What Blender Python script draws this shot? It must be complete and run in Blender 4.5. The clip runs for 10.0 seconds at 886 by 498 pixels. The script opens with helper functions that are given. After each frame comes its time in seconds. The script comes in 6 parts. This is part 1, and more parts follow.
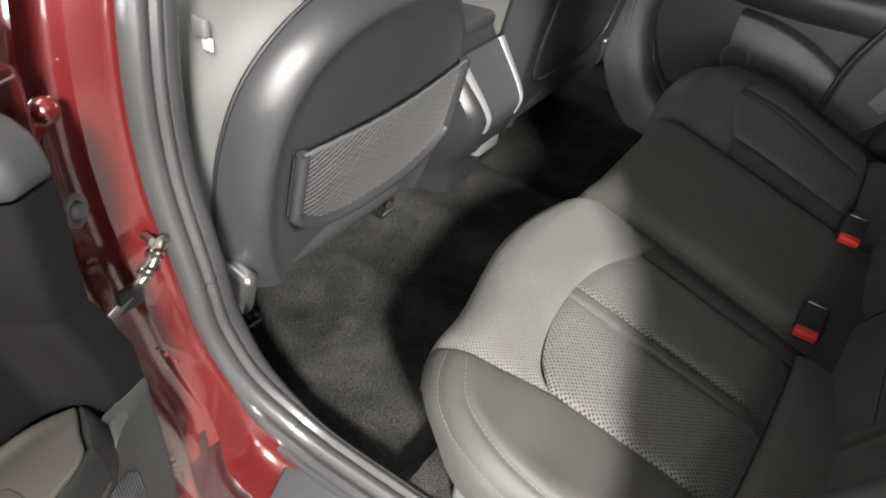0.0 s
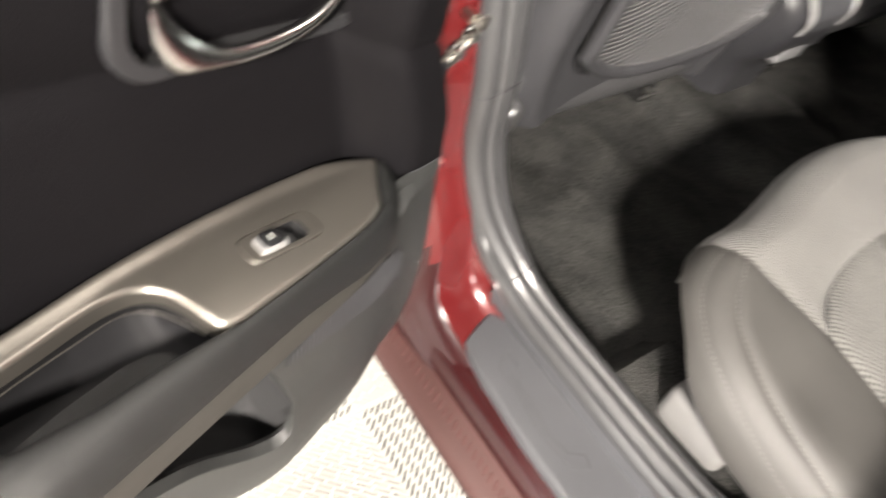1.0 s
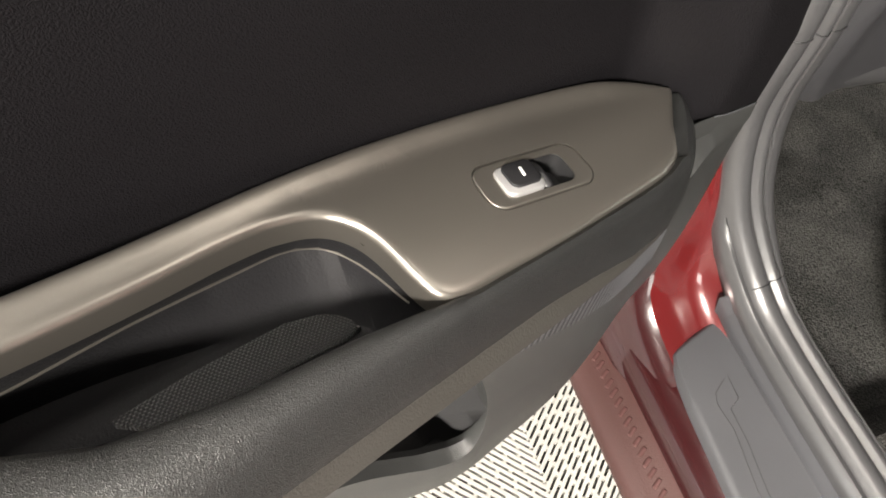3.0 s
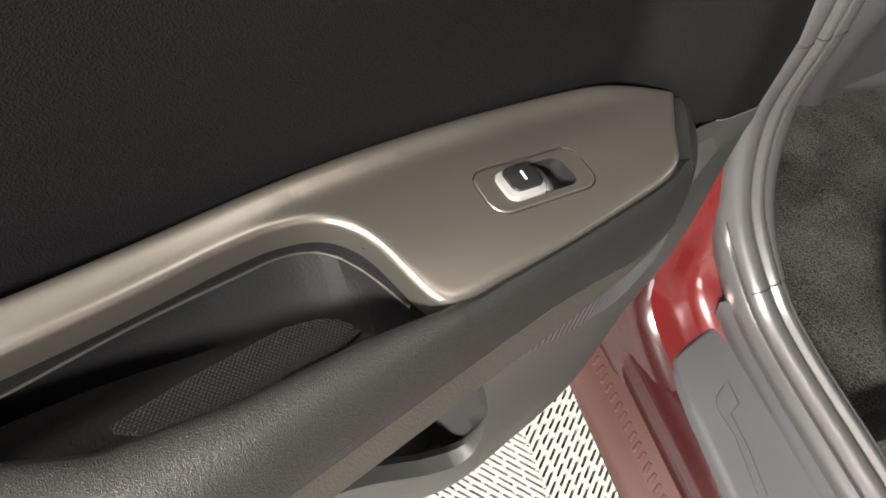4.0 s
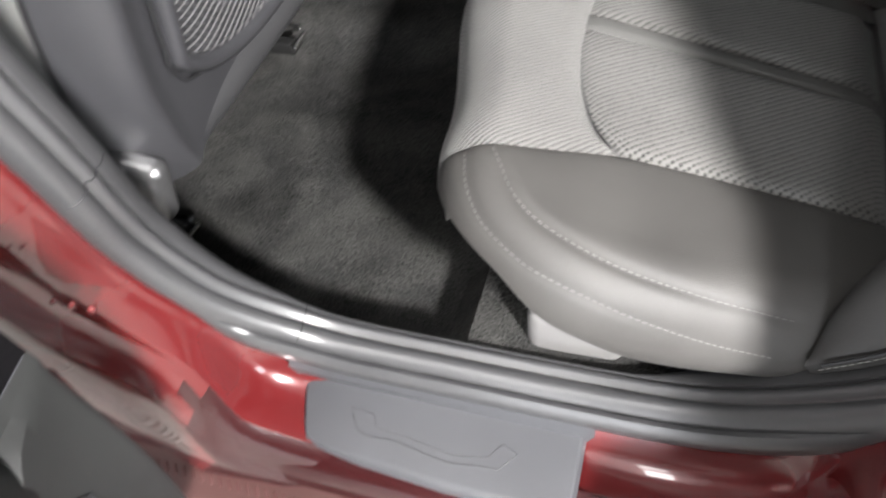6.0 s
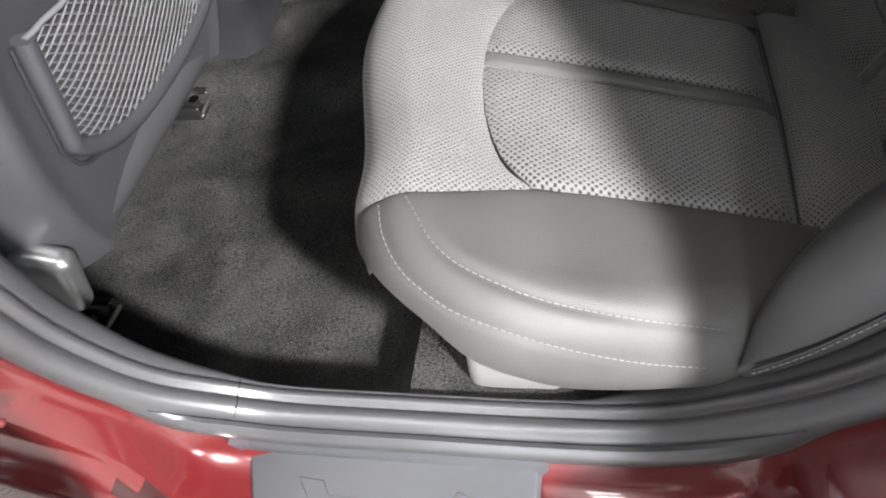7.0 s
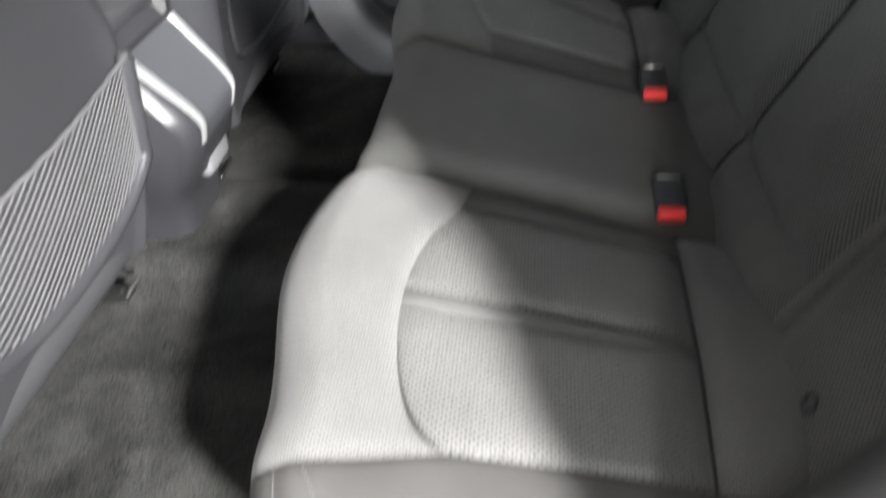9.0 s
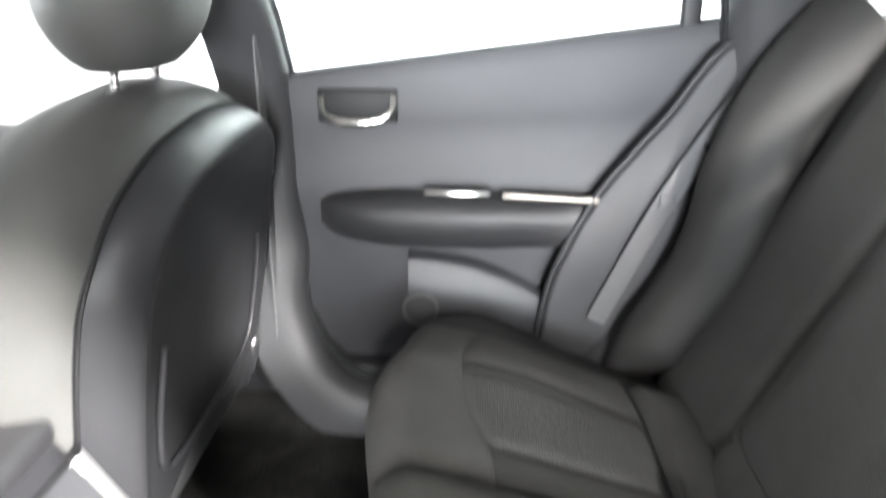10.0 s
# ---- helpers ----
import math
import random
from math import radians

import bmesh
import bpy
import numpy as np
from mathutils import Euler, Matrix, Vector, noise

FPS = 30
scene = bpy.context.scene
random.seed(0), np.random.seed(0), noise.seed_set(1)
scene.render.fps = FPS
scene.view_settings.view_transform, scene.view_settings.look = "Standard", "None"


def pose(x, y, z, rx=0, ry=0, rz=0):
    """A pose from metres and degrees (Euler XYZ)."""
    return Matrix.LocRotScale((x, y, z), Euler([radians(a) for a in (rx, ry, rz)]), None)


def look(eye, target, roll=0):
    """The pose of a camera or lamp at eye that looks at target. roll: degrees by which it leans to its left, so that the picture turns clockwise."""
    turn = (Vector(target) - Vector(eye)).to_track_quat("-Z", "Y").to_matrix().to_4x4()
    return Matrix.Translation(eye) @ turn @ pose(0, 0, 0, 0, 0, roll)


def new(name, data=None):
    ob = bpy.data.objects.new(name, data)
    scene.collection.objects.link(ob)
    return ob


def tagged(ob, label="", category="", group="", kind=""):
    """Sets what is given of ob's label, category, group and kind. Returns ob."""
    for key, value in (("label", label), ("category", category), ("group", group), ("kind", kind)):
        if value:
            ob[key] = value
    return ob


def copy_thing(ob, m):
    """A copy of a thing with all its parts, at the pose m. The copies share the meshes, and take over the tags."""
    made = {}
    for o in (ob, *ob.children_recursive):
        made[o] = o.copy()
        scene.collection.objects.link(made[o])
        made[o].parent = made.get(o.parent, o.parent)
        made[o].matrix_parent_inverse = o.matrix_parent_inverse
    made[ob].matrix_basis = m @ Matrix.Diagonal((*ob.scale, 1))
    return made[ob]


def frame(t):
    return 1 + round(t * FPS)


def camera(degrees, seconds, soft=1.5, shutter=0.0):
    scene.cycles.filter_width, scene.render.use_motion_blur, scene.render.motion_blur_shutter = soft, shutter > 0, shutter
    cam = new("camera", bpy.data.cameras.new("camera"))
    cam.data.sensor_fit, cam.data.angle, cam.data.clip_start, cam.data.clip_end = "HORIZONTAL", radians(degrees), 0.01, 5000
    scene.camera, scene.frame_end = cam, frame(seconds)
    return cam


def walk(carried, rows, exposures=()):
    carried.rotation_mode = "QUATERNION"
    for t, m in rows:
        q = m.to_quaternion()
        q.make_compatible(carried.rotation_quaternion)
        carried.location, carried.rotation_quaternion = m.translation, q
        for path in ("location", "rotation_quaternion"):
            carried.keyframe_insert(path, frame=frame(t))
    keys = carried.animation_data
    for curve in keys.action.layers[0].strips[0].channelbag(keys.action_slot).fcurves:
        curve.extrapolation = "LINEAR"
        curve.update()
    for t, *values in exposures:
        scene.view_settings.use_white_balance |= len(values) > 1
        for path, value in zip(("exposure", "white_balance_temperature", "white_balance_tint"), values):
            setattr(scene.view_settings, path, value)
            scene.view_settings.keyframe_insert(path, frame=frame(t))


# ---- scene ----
cam = camera(63.7, 10.0, soft=1.8, shutter=0.5)
PATH = [
    (0, (0.72, 0.537, 1.286), (-0.045, 1.896, 0.034), 8.0),
    (0.3, (0.719, 0.533, 1.279), (-0.049, 1.851, -0.014), 9.3),
    (0.5, (0.689, 0.509, 1.246), (-0.093, 1.798, -0.069), 12.0),
    (1, (0.615, 0.464, 1.152), (-0.281, 1.433, -0.351), 17.3),
    (1.5, (0.575, 0.453, 1.097), (-0.363, 1.149, -0.527), 16.4),
    (2, (0.534, 0.463, 1.039), (-0.451, 1.075, -0.59), 14.6),
    (2.5, (0.514, 0.474, 1.015), (-0.488, 1.063, -0.613), 14.3),
    (4, (0.509, 0.474, 1.01), (-0.506, 1.066, -0.609), 14.6),
    (4.5, (0.509, 0.476, 1.009), (-0.495, 1.073, -0.614), 12.2),
    (5, (0.509, 0.515, 1.019), (-0.407, 1.218, -0.613), 4.2),
    (5.5, (0.542, 0.613, 1.031), (-0.135, 1.588, -0.578), -4.7),
    (6, (0.588, 0.656, 1.057), (0.088, 1.825, -0.487), -8.7),
    (6.2, (0.594, 0.654, 1.057), (0.136, 1.889, -0.448), -9.1),
    (7.5, (0.607, 0.696, 1.059), (0.267, 1.967, -0.447), -10.6),
    (8, (0.61, 0.703, 1.056), (0.287, 1.976, -0.452), -9.9),
    (8.5, (0.615, 0.713, 1.066), (0.317, 2.047, -0.393), -8.3),
    (9, (0.641, 0.785, 1.124), (0.384, 2.3, -0.156), -4.6),
    (9.2, (0.635, 0.84, 1.17), (0.408, 2.424, -0.03), -2.8),
    (9.5, (0.624, 0.938, 1.169), (0.404, 2.649, 0.158), -1.5),
    (10, (0.51, 1.135, 1.234), (0.451, 3.0, 0.513), 0.7),
]
walk(cam, [(t, look(eye, target, roll)) for t, eye, target, roll in PATH],
     exposures=[(0.0, -0.2, 6700, 10), (0.4, -0.2, 6900, 11), (1.0, -0.05, 7100, 12), (2.0, -0.4, 7100, 11), (2.6, -0.4, 7100, 11), (4.0, -0.28, 7000, 10), (4.5, -0.3, 6900, 10), (5.5, -0.1, 6450, 11), (6.2, 0.05, 6400, 11),
                (7.5, 0.25, 6300, 10), (8.5, 0.22, 6300, 10), (9.0, 0.65, 6300, 10), (9.5, 1.35, 6350, 10), (10.0, 1.5, 6500, 10)])

# ---- world and light ----
world = bpy.data.worlds.new("world")
scene.world = world
world.use_nodes = True
world.node_tree.nodes["Background"].inputs[0].default_value = (0.9, 0.95, 1.0, 1)
world.node_tree.nodes["Background"].inputs[1].default_value = 0.02


def area(name, eye, target, sx, sy, watts, colour=(1, 0.975, 0.945), spread=180):
    data = bpy.data.lights.new(name, "AREA")
    data.shape, data.size, data.size_y, data.energy, data.color, data.spread = "RECTANGLE", sx, sy, watts, colour, radians(spread)
    ob = new(name, data)
    ob.matrix_world = look(eye, target)
    return ob


# nearest ceiling lamp stands behind and beside the car; most others are unseen fill
area("ceiling_lamp_key", (2.85, -1.45, 2.90), (0.4, 1.2, 0.5), 0.30, 0.42, 150, spread=75)
area("ceiling_lamp_behind", (1.15, -4.7, 2.95), (0.52, 1.9, 0.70), 0.30, 1.2, 13, spread=50)
# unseen narrow fill, added to lift the armrest leather and trim
area("door_fill", (0.42, -0.45, 3.12), (0.36, 0.40, 0.6), 0.35, 1.3, 7, spread=38)
# unseen, added overhead to put highlights on the trim and sill
area("trim_highlight_fill", (-0.45, 0.35, 3.12), (-0.45, 0.45, 0.7), 0.35, 1.5, 12, spread=80)
# unseen fill ahead of the car, added to lift the upper backrest
area("backrest_fill", (-5.85, 1.65, 1.55), (0.9, 1.65, 1.05), 3.6, 1.7, 95, (0.95, 0.98, 1.0), spread=110)
# unseen, added above the roof so the armrest trim's lip shines
area("trim_lip_fill", (0.35, 1.85, 3.14), (0.35, 1.85, 0.0), 1.3, 0.5, 11, spread=120)
# unseen broad fill outside the opening, added to brighten the far side
area("cabin_fill", (0.3, -5.7, 1.2), (0.4, 1.0, 1.0), 3.4, 1.1, 180, (0.92, 0.96, 1.0), spread=95)
# unseen area light towards the rear, added for the jamb and seat backs
area("rear_side_fill", (6.9, -1.7, 1.45), (0.0, 0.5, 0.9), 3.0, 1.9, 130, (0.97, 0.99, 1.0), spread=120)
# unseen lamp, added to whiten the wall beyond the far window
area("far_wall_wash", (0.3, 5.0, 3.0), (0.3, 8.3, 1.3), 3.0, 1.0, 700, (0.95, 0.98, 1.0), spread=120)

# ---- materials ----
def mat(name, colour, rough=0.5, metal=0.0, bump=0.0, size=400.0, vary=0.12, coat=0.0, spec=0.5, big=9.0, detail=3.0):
    """A plain painted, moulded or metal surface with fine grain and slow stains."""
    m = bpy.data.materials.new(name)
    m.use_nodes = True
    nt = m.node_tree
    b = nt.nodes["Principled BSDF"]
    b.inputs["Roughness"].default_value, b.inputs["Metallic"].default_value = rough, metal
    b.inputs["Coat Weight"].default_value, b.inputs["Coat Roughness"].default_value = coat, 0.03
    b.inputs["Specular IOR Level"].default_value = spec
    co = nt.nodes.new("ShaderNodeTexCoord")
    n1 = nt.nodes.new("ShaderNodeTexNoise")
    n1.inputs["Scale"].default_value, n1.inputs["Detail"].default_value = big, 4
    n2 = nt.nodes.new("ShaderNodeTexNoise")
    n2.inputs["Scale"].default_value, n2.inputs["Detail"].default_value = size, detail
    nt.links.new(co.outputs["Object"], n1.inputs["Vector"])
    nt.links.new(co.outputs["Object"], n2.inputs["Vector"])
    add = nt.nodes.new("ShaderNodeMath")
    add.operation = "MULTIPLY_ADD"
    nt.links.new(n1.outputs["Fac"], add.inputs[0])
    add.inputs[1].default_value = 0.7
    half = nt.nodes.new("ShaderNodeMath")
    half.operation = "MULTIPLY"
    half.inputs[1].default_value = 0.3
    nt.links.new(n2.outputs["Fac"], half.inputs[0])
    nt.links.new(half.outputs[0], add.inputs[2])
    ramp = nt.nodes.new("ShaderNodeValToRGB")
    r = ramp.color_ramp
    r.elements[0].position, r.elements[1].position = 0.3, 0.7
    r.elements[0].color = (*[c * (1 - vary) for c in colour], 1)
    r.elements[1].color = (*[min(1, c * (1 + vary)) for c in colour], 1)
    nt.links.new(add.outputs[0], ramp.inputs[0])
    nt.links.new(ramp.outputs[0], b.inputs["Base Color"])
    rr = nt.nodes.new("ShaderNodeMapRange")
    rr.inputs["To Min"].default_value, rr.inputs["To Max"].default_value = max(0.02, rough - 0.07), min(1, rough + 0.07)
    nt.links.new(n1.outputs["Fac"], rr.inputs["Value"])
    nt.links.new(rr.outputs[0], b.inputs["Roughness"])
    if bump:
        bp = nt.nodes.new("ShaderNodeBump")
        bp.inputs["Strength"].default_value, bp.inputs["Distance"].default_value = bump, 0.001
        nt.links.new(n2.outputs["Fac"], bp.inputs["Height"])
        nt.links.new(bp.outputs[0], b.inputs["Normal"])
    return m


def grained(name, colour, rough=0.5, cell=520.0, depth=0.6, spec=0.4):
    """Leather or leather-like moulding: a net of small pebbles."""
    m = mat(name, colour, rough, spec=spec, vary=0.1)
    nt = m.node_tree
    b = nt.nodes["Principled BSDF"]
    co = nt.nodes.new("ShaderNodeTexCoord")
    v = nt.nodes.new("ShaderNodeTexVoronoi")
    v.feature, v.inputs["Scale"].default_value = "DISTANCE_TO_EDGE", cell
    w = nt.nodes.new("ShaderNodeTexNoise")
    w.inputs["Scale"].default_value = cell * 0.5
    mixv = nt.nodes.new("ShaderNodeMix")
    mixv.data_type = "VECTOR"
    mixv.inputs[0].default_value = 0.003
    nt.links.new(co.outputs["Object"], w.inputs["Vector"])
    nt.links.new(co.outputs["Object"], mixv.inputs[4])
    nt.links.new(w.outputs["Color"], mixv.inputs[5])
    nt.links.new(mixv.outputs[1], v.inputs["Vector"])
    ramp = nt.nodes.new("ShaderNodeValToRGB")
    ramp.color_ramp.elements[1].position = 0.35
    nt.links.new(v.outputs["Distance"], ramp.inputs[0])
    bp = nt.nodes.new("ShaderNodeBump")
    bp.inputs["Strength"].default_value, bp.inputs["Distance"].default_value = depth, 0.0006
    nt.links.new(ramp.outputs[0], bp.inputs["Height"])
    nt.links.new(bp.outputs[0], b.inputs["Normal"])
    return m


def weave(name, colour, dark, pitch=0.0045, stagger=True):
    """Seat cloth: rows of small raised stitches with dark gaps between them, laid out in the mesh's UV map, in metres."""
    m = bpy.data.materials.new(name)
    m.use_nodes = True
    nt = m.node_tree
    b = nt.nodes["Principled BSDF"]
    b.inputs["Roughness"].default_value = 0.85
    b.inputs["Specular IOR Level"].default_value = 0.25
    b.inputs["Sheen Weight"].default_value = 0.15
    uv = nt.nodes.new("ShaderNodeTexCoord")
    wob = nt.nodes.new("ShaderNodeTexNoise")
    wob.inputs["Scale"].default_value, wob.inputs["Detail"].default_value = 220, 2
    nt.links.new(uv.outputs["Object"], wob.inputs["Vector"])
    off = nt.nodes.new("ShaderNodeVectorMath")
    off.operation = "MULTIPLY_ADD"
    off.inputs[1].default_value = (pitch * 0.5, pitch * 0.4, 0)
    nt.links.new(wob.outputs["Color"], off.inputs[0])
    nt.links.new(uv.outputs["UV"], off.inputs[2])
    sep = nt.nodes.new("ShaderNodeSeparateXYZ")
    nt.links.new(off.outputs[0], sep.inputs[0])

    def wave(socket, period):
        a = nt.nodes.new("ShaderNodeMath")
        a.operation, a.inputs[1].default_value = "MULTIPLY", 2 * math.pi / period
        nt.links.new(socket, a.inputs[0])
        c = nt.nodes.new("ShaderNodeMath")
        c.operation = "COSINE"
        nt.links.new(a.outputs[0], c.inputs[0])
        return c.outputs[0]

    both = nt.nodes.new("ShaderNodeMath")
    both.operation = "MULTIPLY"
    nt.links.new(wave(sep.outputs[0], pitch), both.inputs[0])
    nt.links.new(wave(sep.outputs[1], pitch * (1.15 if stagger else 1.0)), both.inputs[1])
    knot = nt.nodes.new("ShaderNodeMapRange")
    knot.inputs["From Min"].default_value, knot.inputs["From Max"].default_value = -0.92, 0.22
    knot.interpolation_type = "SMOOTHSTEP"
    nt.links.new(both.outputs[0], knot.inputs["Value"])
    br = nt.nodes.new("ShaderNodeValToRGB")
    br.color_ramp.elements[0].color, br.color_ramp.elements[1].color = (*dark, 1), (*colour, 1)
    br.color_ramp.elements[0].position, br.color_ramp.elements[1].position = 0.05, 0.9
    nt.links.new(knot.outputs[0], br.inputs[0])
    n = nt.nodes.new("ShaderNodeTexNoise")
    n.inputs["Scale"].default_value, n.inputs["Detail"].default_value = 14, 5
    nt.links.new(uv.outputs["Object"], n.inputs["Vector"])
    mx = nt.nodes.new("ShaderNodeMix")
    mx.data_type, mx.blend_type = "RGBA", "MULTIPLY"
    mx.inputs[0].default_value = 0.5
    rp = nt.nodes.new("ShaderNodeValToRGB")
    rp.color_ramp.elements[0].color, rp.color_ramp.elements[1].color = (0.7, 0.7, 0.7, 1), (1, 1, 1, 1)
    rp.color_ramp.elements[0].position, rp.color_ramp.elements[1].position = 0.35, 0.65
    nt.links.new(n.outputs["Fac"], rp.inputs[0])
    nt.links.new(br.outputs["Color"], mx.inputs[6])
    nt.links.new(rp.outputs[0], mx.inputs[7])
    nt.links.new(mx.outputs[2], b.inputs["Base Color"])
    bp = nt.nodes.new("ShaderNodeBump")
    bp.inputs["Strength"].default_value, bp.inputs["Distance"].default_value = 0.9, 0.0012
    nt.links.new(knot.outputs[0], bp.inputs["Height"])
    nt.links.new(bp.outputs[0], b.inputs["Normal"])
    return m


def carpet_material(name, colour):
    m = mat(name, colour, 0.95, bump=1.0, size=430, vary=0.75, spec=0.05, big=10, detail=3)
    nt = m.node_tree
    for n in nt.nodes:
        if n.type == "MATH" and n.operation == "MULTIPLY_ADD":
            n.inputs[1].default_value = 0.32
        if n.type == "MATH" and n.operation == "MULTIPLY":
            n.inputs[1].default_value = 0.68
        if n.type == "BUMP":
            n.inputs["Distance"].default_value = 0.004
        if n.type == "VALTORGB":
            n.color_ramp.elements[0].position, n.color_ramp.elements[1].position = 0.36, 0.64
    # trodden nap: broad swirls that lie lighter and darker
    b = nt.nodes["Principled BSDF"]
    old = b.inputs["Base Color"].links[0].from_socket
    co = nt.nodes.new("ShaderNodeTexCoord")
    swirl = nt.nodes.new("ShaderNodeTexNoise")
    swirl.inputs["Scale"].default_value, swirl.inputs["Detail"].default_value, swirl.inputs["Distortion"].default_value = 6.5, 3, 1.6
    nt.links.new(co.outputs["Object"], swirl.inputs["Vector"])
    nap = nt.nodes.new("ShaderNodeValToRGB")
    nap.color_ramp.elements[0].position, nap.color_ramp.elements[1].position = 0.40, 0.62
    nap.color_ramp.elements[0].color, nap.color_ramp.elements[1].color = (0.70, 0.70, 0.71, 1), (1.0, 1.0, 0.99, 1)
    nt.links.new(swirl.outputs["Fac"], nap.inputs[0])
    mx = nt.nodes.new("ShaderNodeMix")
    mx.data_type, mx.blend_type = "RGBA", "MULTIPLY"
    mx.inputs[0].default_value = 1.0
    nt.links.new(old, mx.inputs[6])
    nt.links.new(nap.outputs[0], mx.inputs[7])
    nt.links.new(mx.outputs[2], b.inputs["Base Color"])
    return m


RED = mat("red_car_paint", (0.096, 0.0088, 0.0096), 0.26, metal=0.15, vary=0.06, coat=1.0, big=3, size=1500)
# darker copy of RED: dull film plus the rocker's shade, in one colour
RED_SHADED_FILM = mat("red_rocker_film_and_shade", (0.024, 0.0042, 0.0048), 0.24, vary=0.14, coat=0.6, spec=0.4, big=14, size=300)
RED_DULL = mat("red_lower_paint", (0.046, 0.0155, 0.013), 0.6, bump=0.4, size=700, vary=0.1)
RUBBER = mat("black_rubber", (0.035, 0.036, 0.038), 0.42, bump=0.15, size=500, spec=0.5)
SATIN_RUBBER = mat("satin_door_seal", (0.044, 0.044, 0.046), 0.37, bump=0.25, size=160, spec=0.9)
SILL = mat("grey_sill_plastic", (0.053, 0.054, 0.059), 0.42, bump=0.25, size=1100, spec=0.5)
GLOSS = mat("glossy_black_plastic", (0.012, 0.012, 0.012), 0.2, bump=0.1, size=500)
BLACK = mat("black_plastic", (0.022, 0.022, 0.024), 0.48, bump=0.25, size=900)
POCKET = mat("rough_black_pocket_plastic", (0.032, 0.032, 0.033), 0.55, bump=0.3, size=900, spec=0.3)
# near-black for seams, and for shade painted into recesses and wells
HOLLOW = mat("dark_seam_and_recess_shade", (0.012, 0.012, 0.013), 0.6)
GUN = mat("gunmetal_trim", (0.31, 0.288, 0.258), 0.31, metal=0.9, vary=0.04, size=2500, bump=0.05, big=4)
CHROME = mat("chrome", (0.78, 0.77, 0.75), 0.17, metal=1.0, vary=0.03)
STEEL = mat("zinc_steel", (0.42, 0.40, 0.36), 0.35, metal=1.0, vary=0.2, size=200)
WHITE = mat("white_switch_light", (0.8, 0.8, 0.78), 0.5)
LEATHER = grained("black_grained_vinyl", (0.0125, 0.0130, 0.0130), 0.46, cell=1150, depth=0.36, spec=0.50)
STRIP = mat("olive_grey_soft_plastic", (0.036, 0.034, 0.0305), 0.6, bump=0.3, size=900, spec=0.3)
RECESS = mat("black_recess_plastic", (0.0105, 0.0105, 0.0115), 0.55, bump=0.3, size=900, spec=0.14)
PANEL = grained("soft_black_door_vinyl", (0.0062, 0.0058, 0.0066), 0.5, cell=800, depth=0.35, spec=0.08)
DOORLOW = mat("moulded_dark_grey_door_plastic", (0.029, 0.030, 0.0295), 0.5, bump=0.35, size=1400)
SILVER = mat("satin_silver_plastic", (0.66, 0.66, 0.66), 0.30, metal=0.75, vary=0.04)
TRIMGREY = mat("satin_grey_sill_rubber", (0.046, 0.046, 0.048), 0.40, bump=0.2, size=300, spec=0.8)
SMOOTH = mat("moulded_grey_black_plastic", (0.026, 0.026, 0.028), 0.46, bump=0.3, size=1400)
SEAT_VINYL = mat("dark_grey_seat_vinyl", (0.049, 0.047, 0.0445), 0.55, bump=0.4, size=1000, vary=0.20, spec=0.4, big=11)
FARTRIM = mat("mid_grey_pillar_plastic", (0.062, 0.062, 0.066), 0.5, bump=0.2, size=900)
# darker copy of the seat vinyl, with the bolster's shade in it
BOLSTER = mat("bolster_vinyl_with_shade", (0.034, 0.033, 0.032), 0.55, bump=0.4, size=1000, vary=0.16, spec=0.35, big=11)
SHELL = mat("seat_back_shell_vinyl", (0.036, 0.036, 0.039), 0.36, bump=0.25, size=1100, vary=0.08)
CONSOLE = mat("console_plastic", (0.026, 0.026, 0.029), 0.42, bump=0.15, size=1200)
SEATSIDE = mat("grey_seat_cover", (0.090, 0.090, 0.087), 0.55, bump=0.3, size=900)
CLOTH = weave("ribbed_seat_cloth", (0.132, 0.128, 0.122), (0.040, 0.040, 0.040), 0.0052)
CLOTH_MID = weave("dark_middle_cloth", (0.11, 0.108, 0.10), (0.02, 0.02, 0.02), 0.0044)
CLOTH_PAD = weave("dotted_seat_cloth", (0.116, 0.113, 0.107), (0.016, 0.016, 0.016), 0.0066)
CLOTH_BAND = mat("plain_seat_band", (0.066, 0.065, 0.062), 0.85, bump=0.4, size=1500)
THREAD = mat("pale_stitching_thread", (0.14, 0.137, 0.13), 0.8, bump=0.4, size=2500)
CARPET = carpet_material("charcoal_carpet", (0.041, 0.0405, 0.039))
NET = mat("grey_net_cord", (0.085, 0.084, 0.087), 0.7, bump=0.4, size=1800)
BUTTON = mat("red_buckle_button", (0.85, 0.05, 0.045), 0.4, bump=0.1)
TILE = mat("white_floor_tile", (0.46, 0.45, 0.42), 0.5, vary=0.06, bump=0.15, size=300)
UNDER = mat("dark_floor_below", (0.012, 0.012, 0.012), 0.8, vary=0.3)
DARKWALL = mat("grey_workshop_wall", (0.50, 0.505, 0.51), 0.8, vary=0.15, big=0.8, bump=0.2)
PLASTER = mat("white_wall", (0.60, 0.61, 0.61), 0.8, vary=0.03, big=1.5, bump=0.2)
LINER = mat("headliner_cloth", (0.42, 0.41, 0.39), 0.9, bump=0.5, size=1500)
LINEN = mat("grey_plastic_trim", (0.13, 0.13, 0.134), 0.5, bump=0.2, size=900)
BELT = mat("grey_belt_webbing", (0.16, 0.16, 0.165), 0.7, bump=0.6, size=1500)


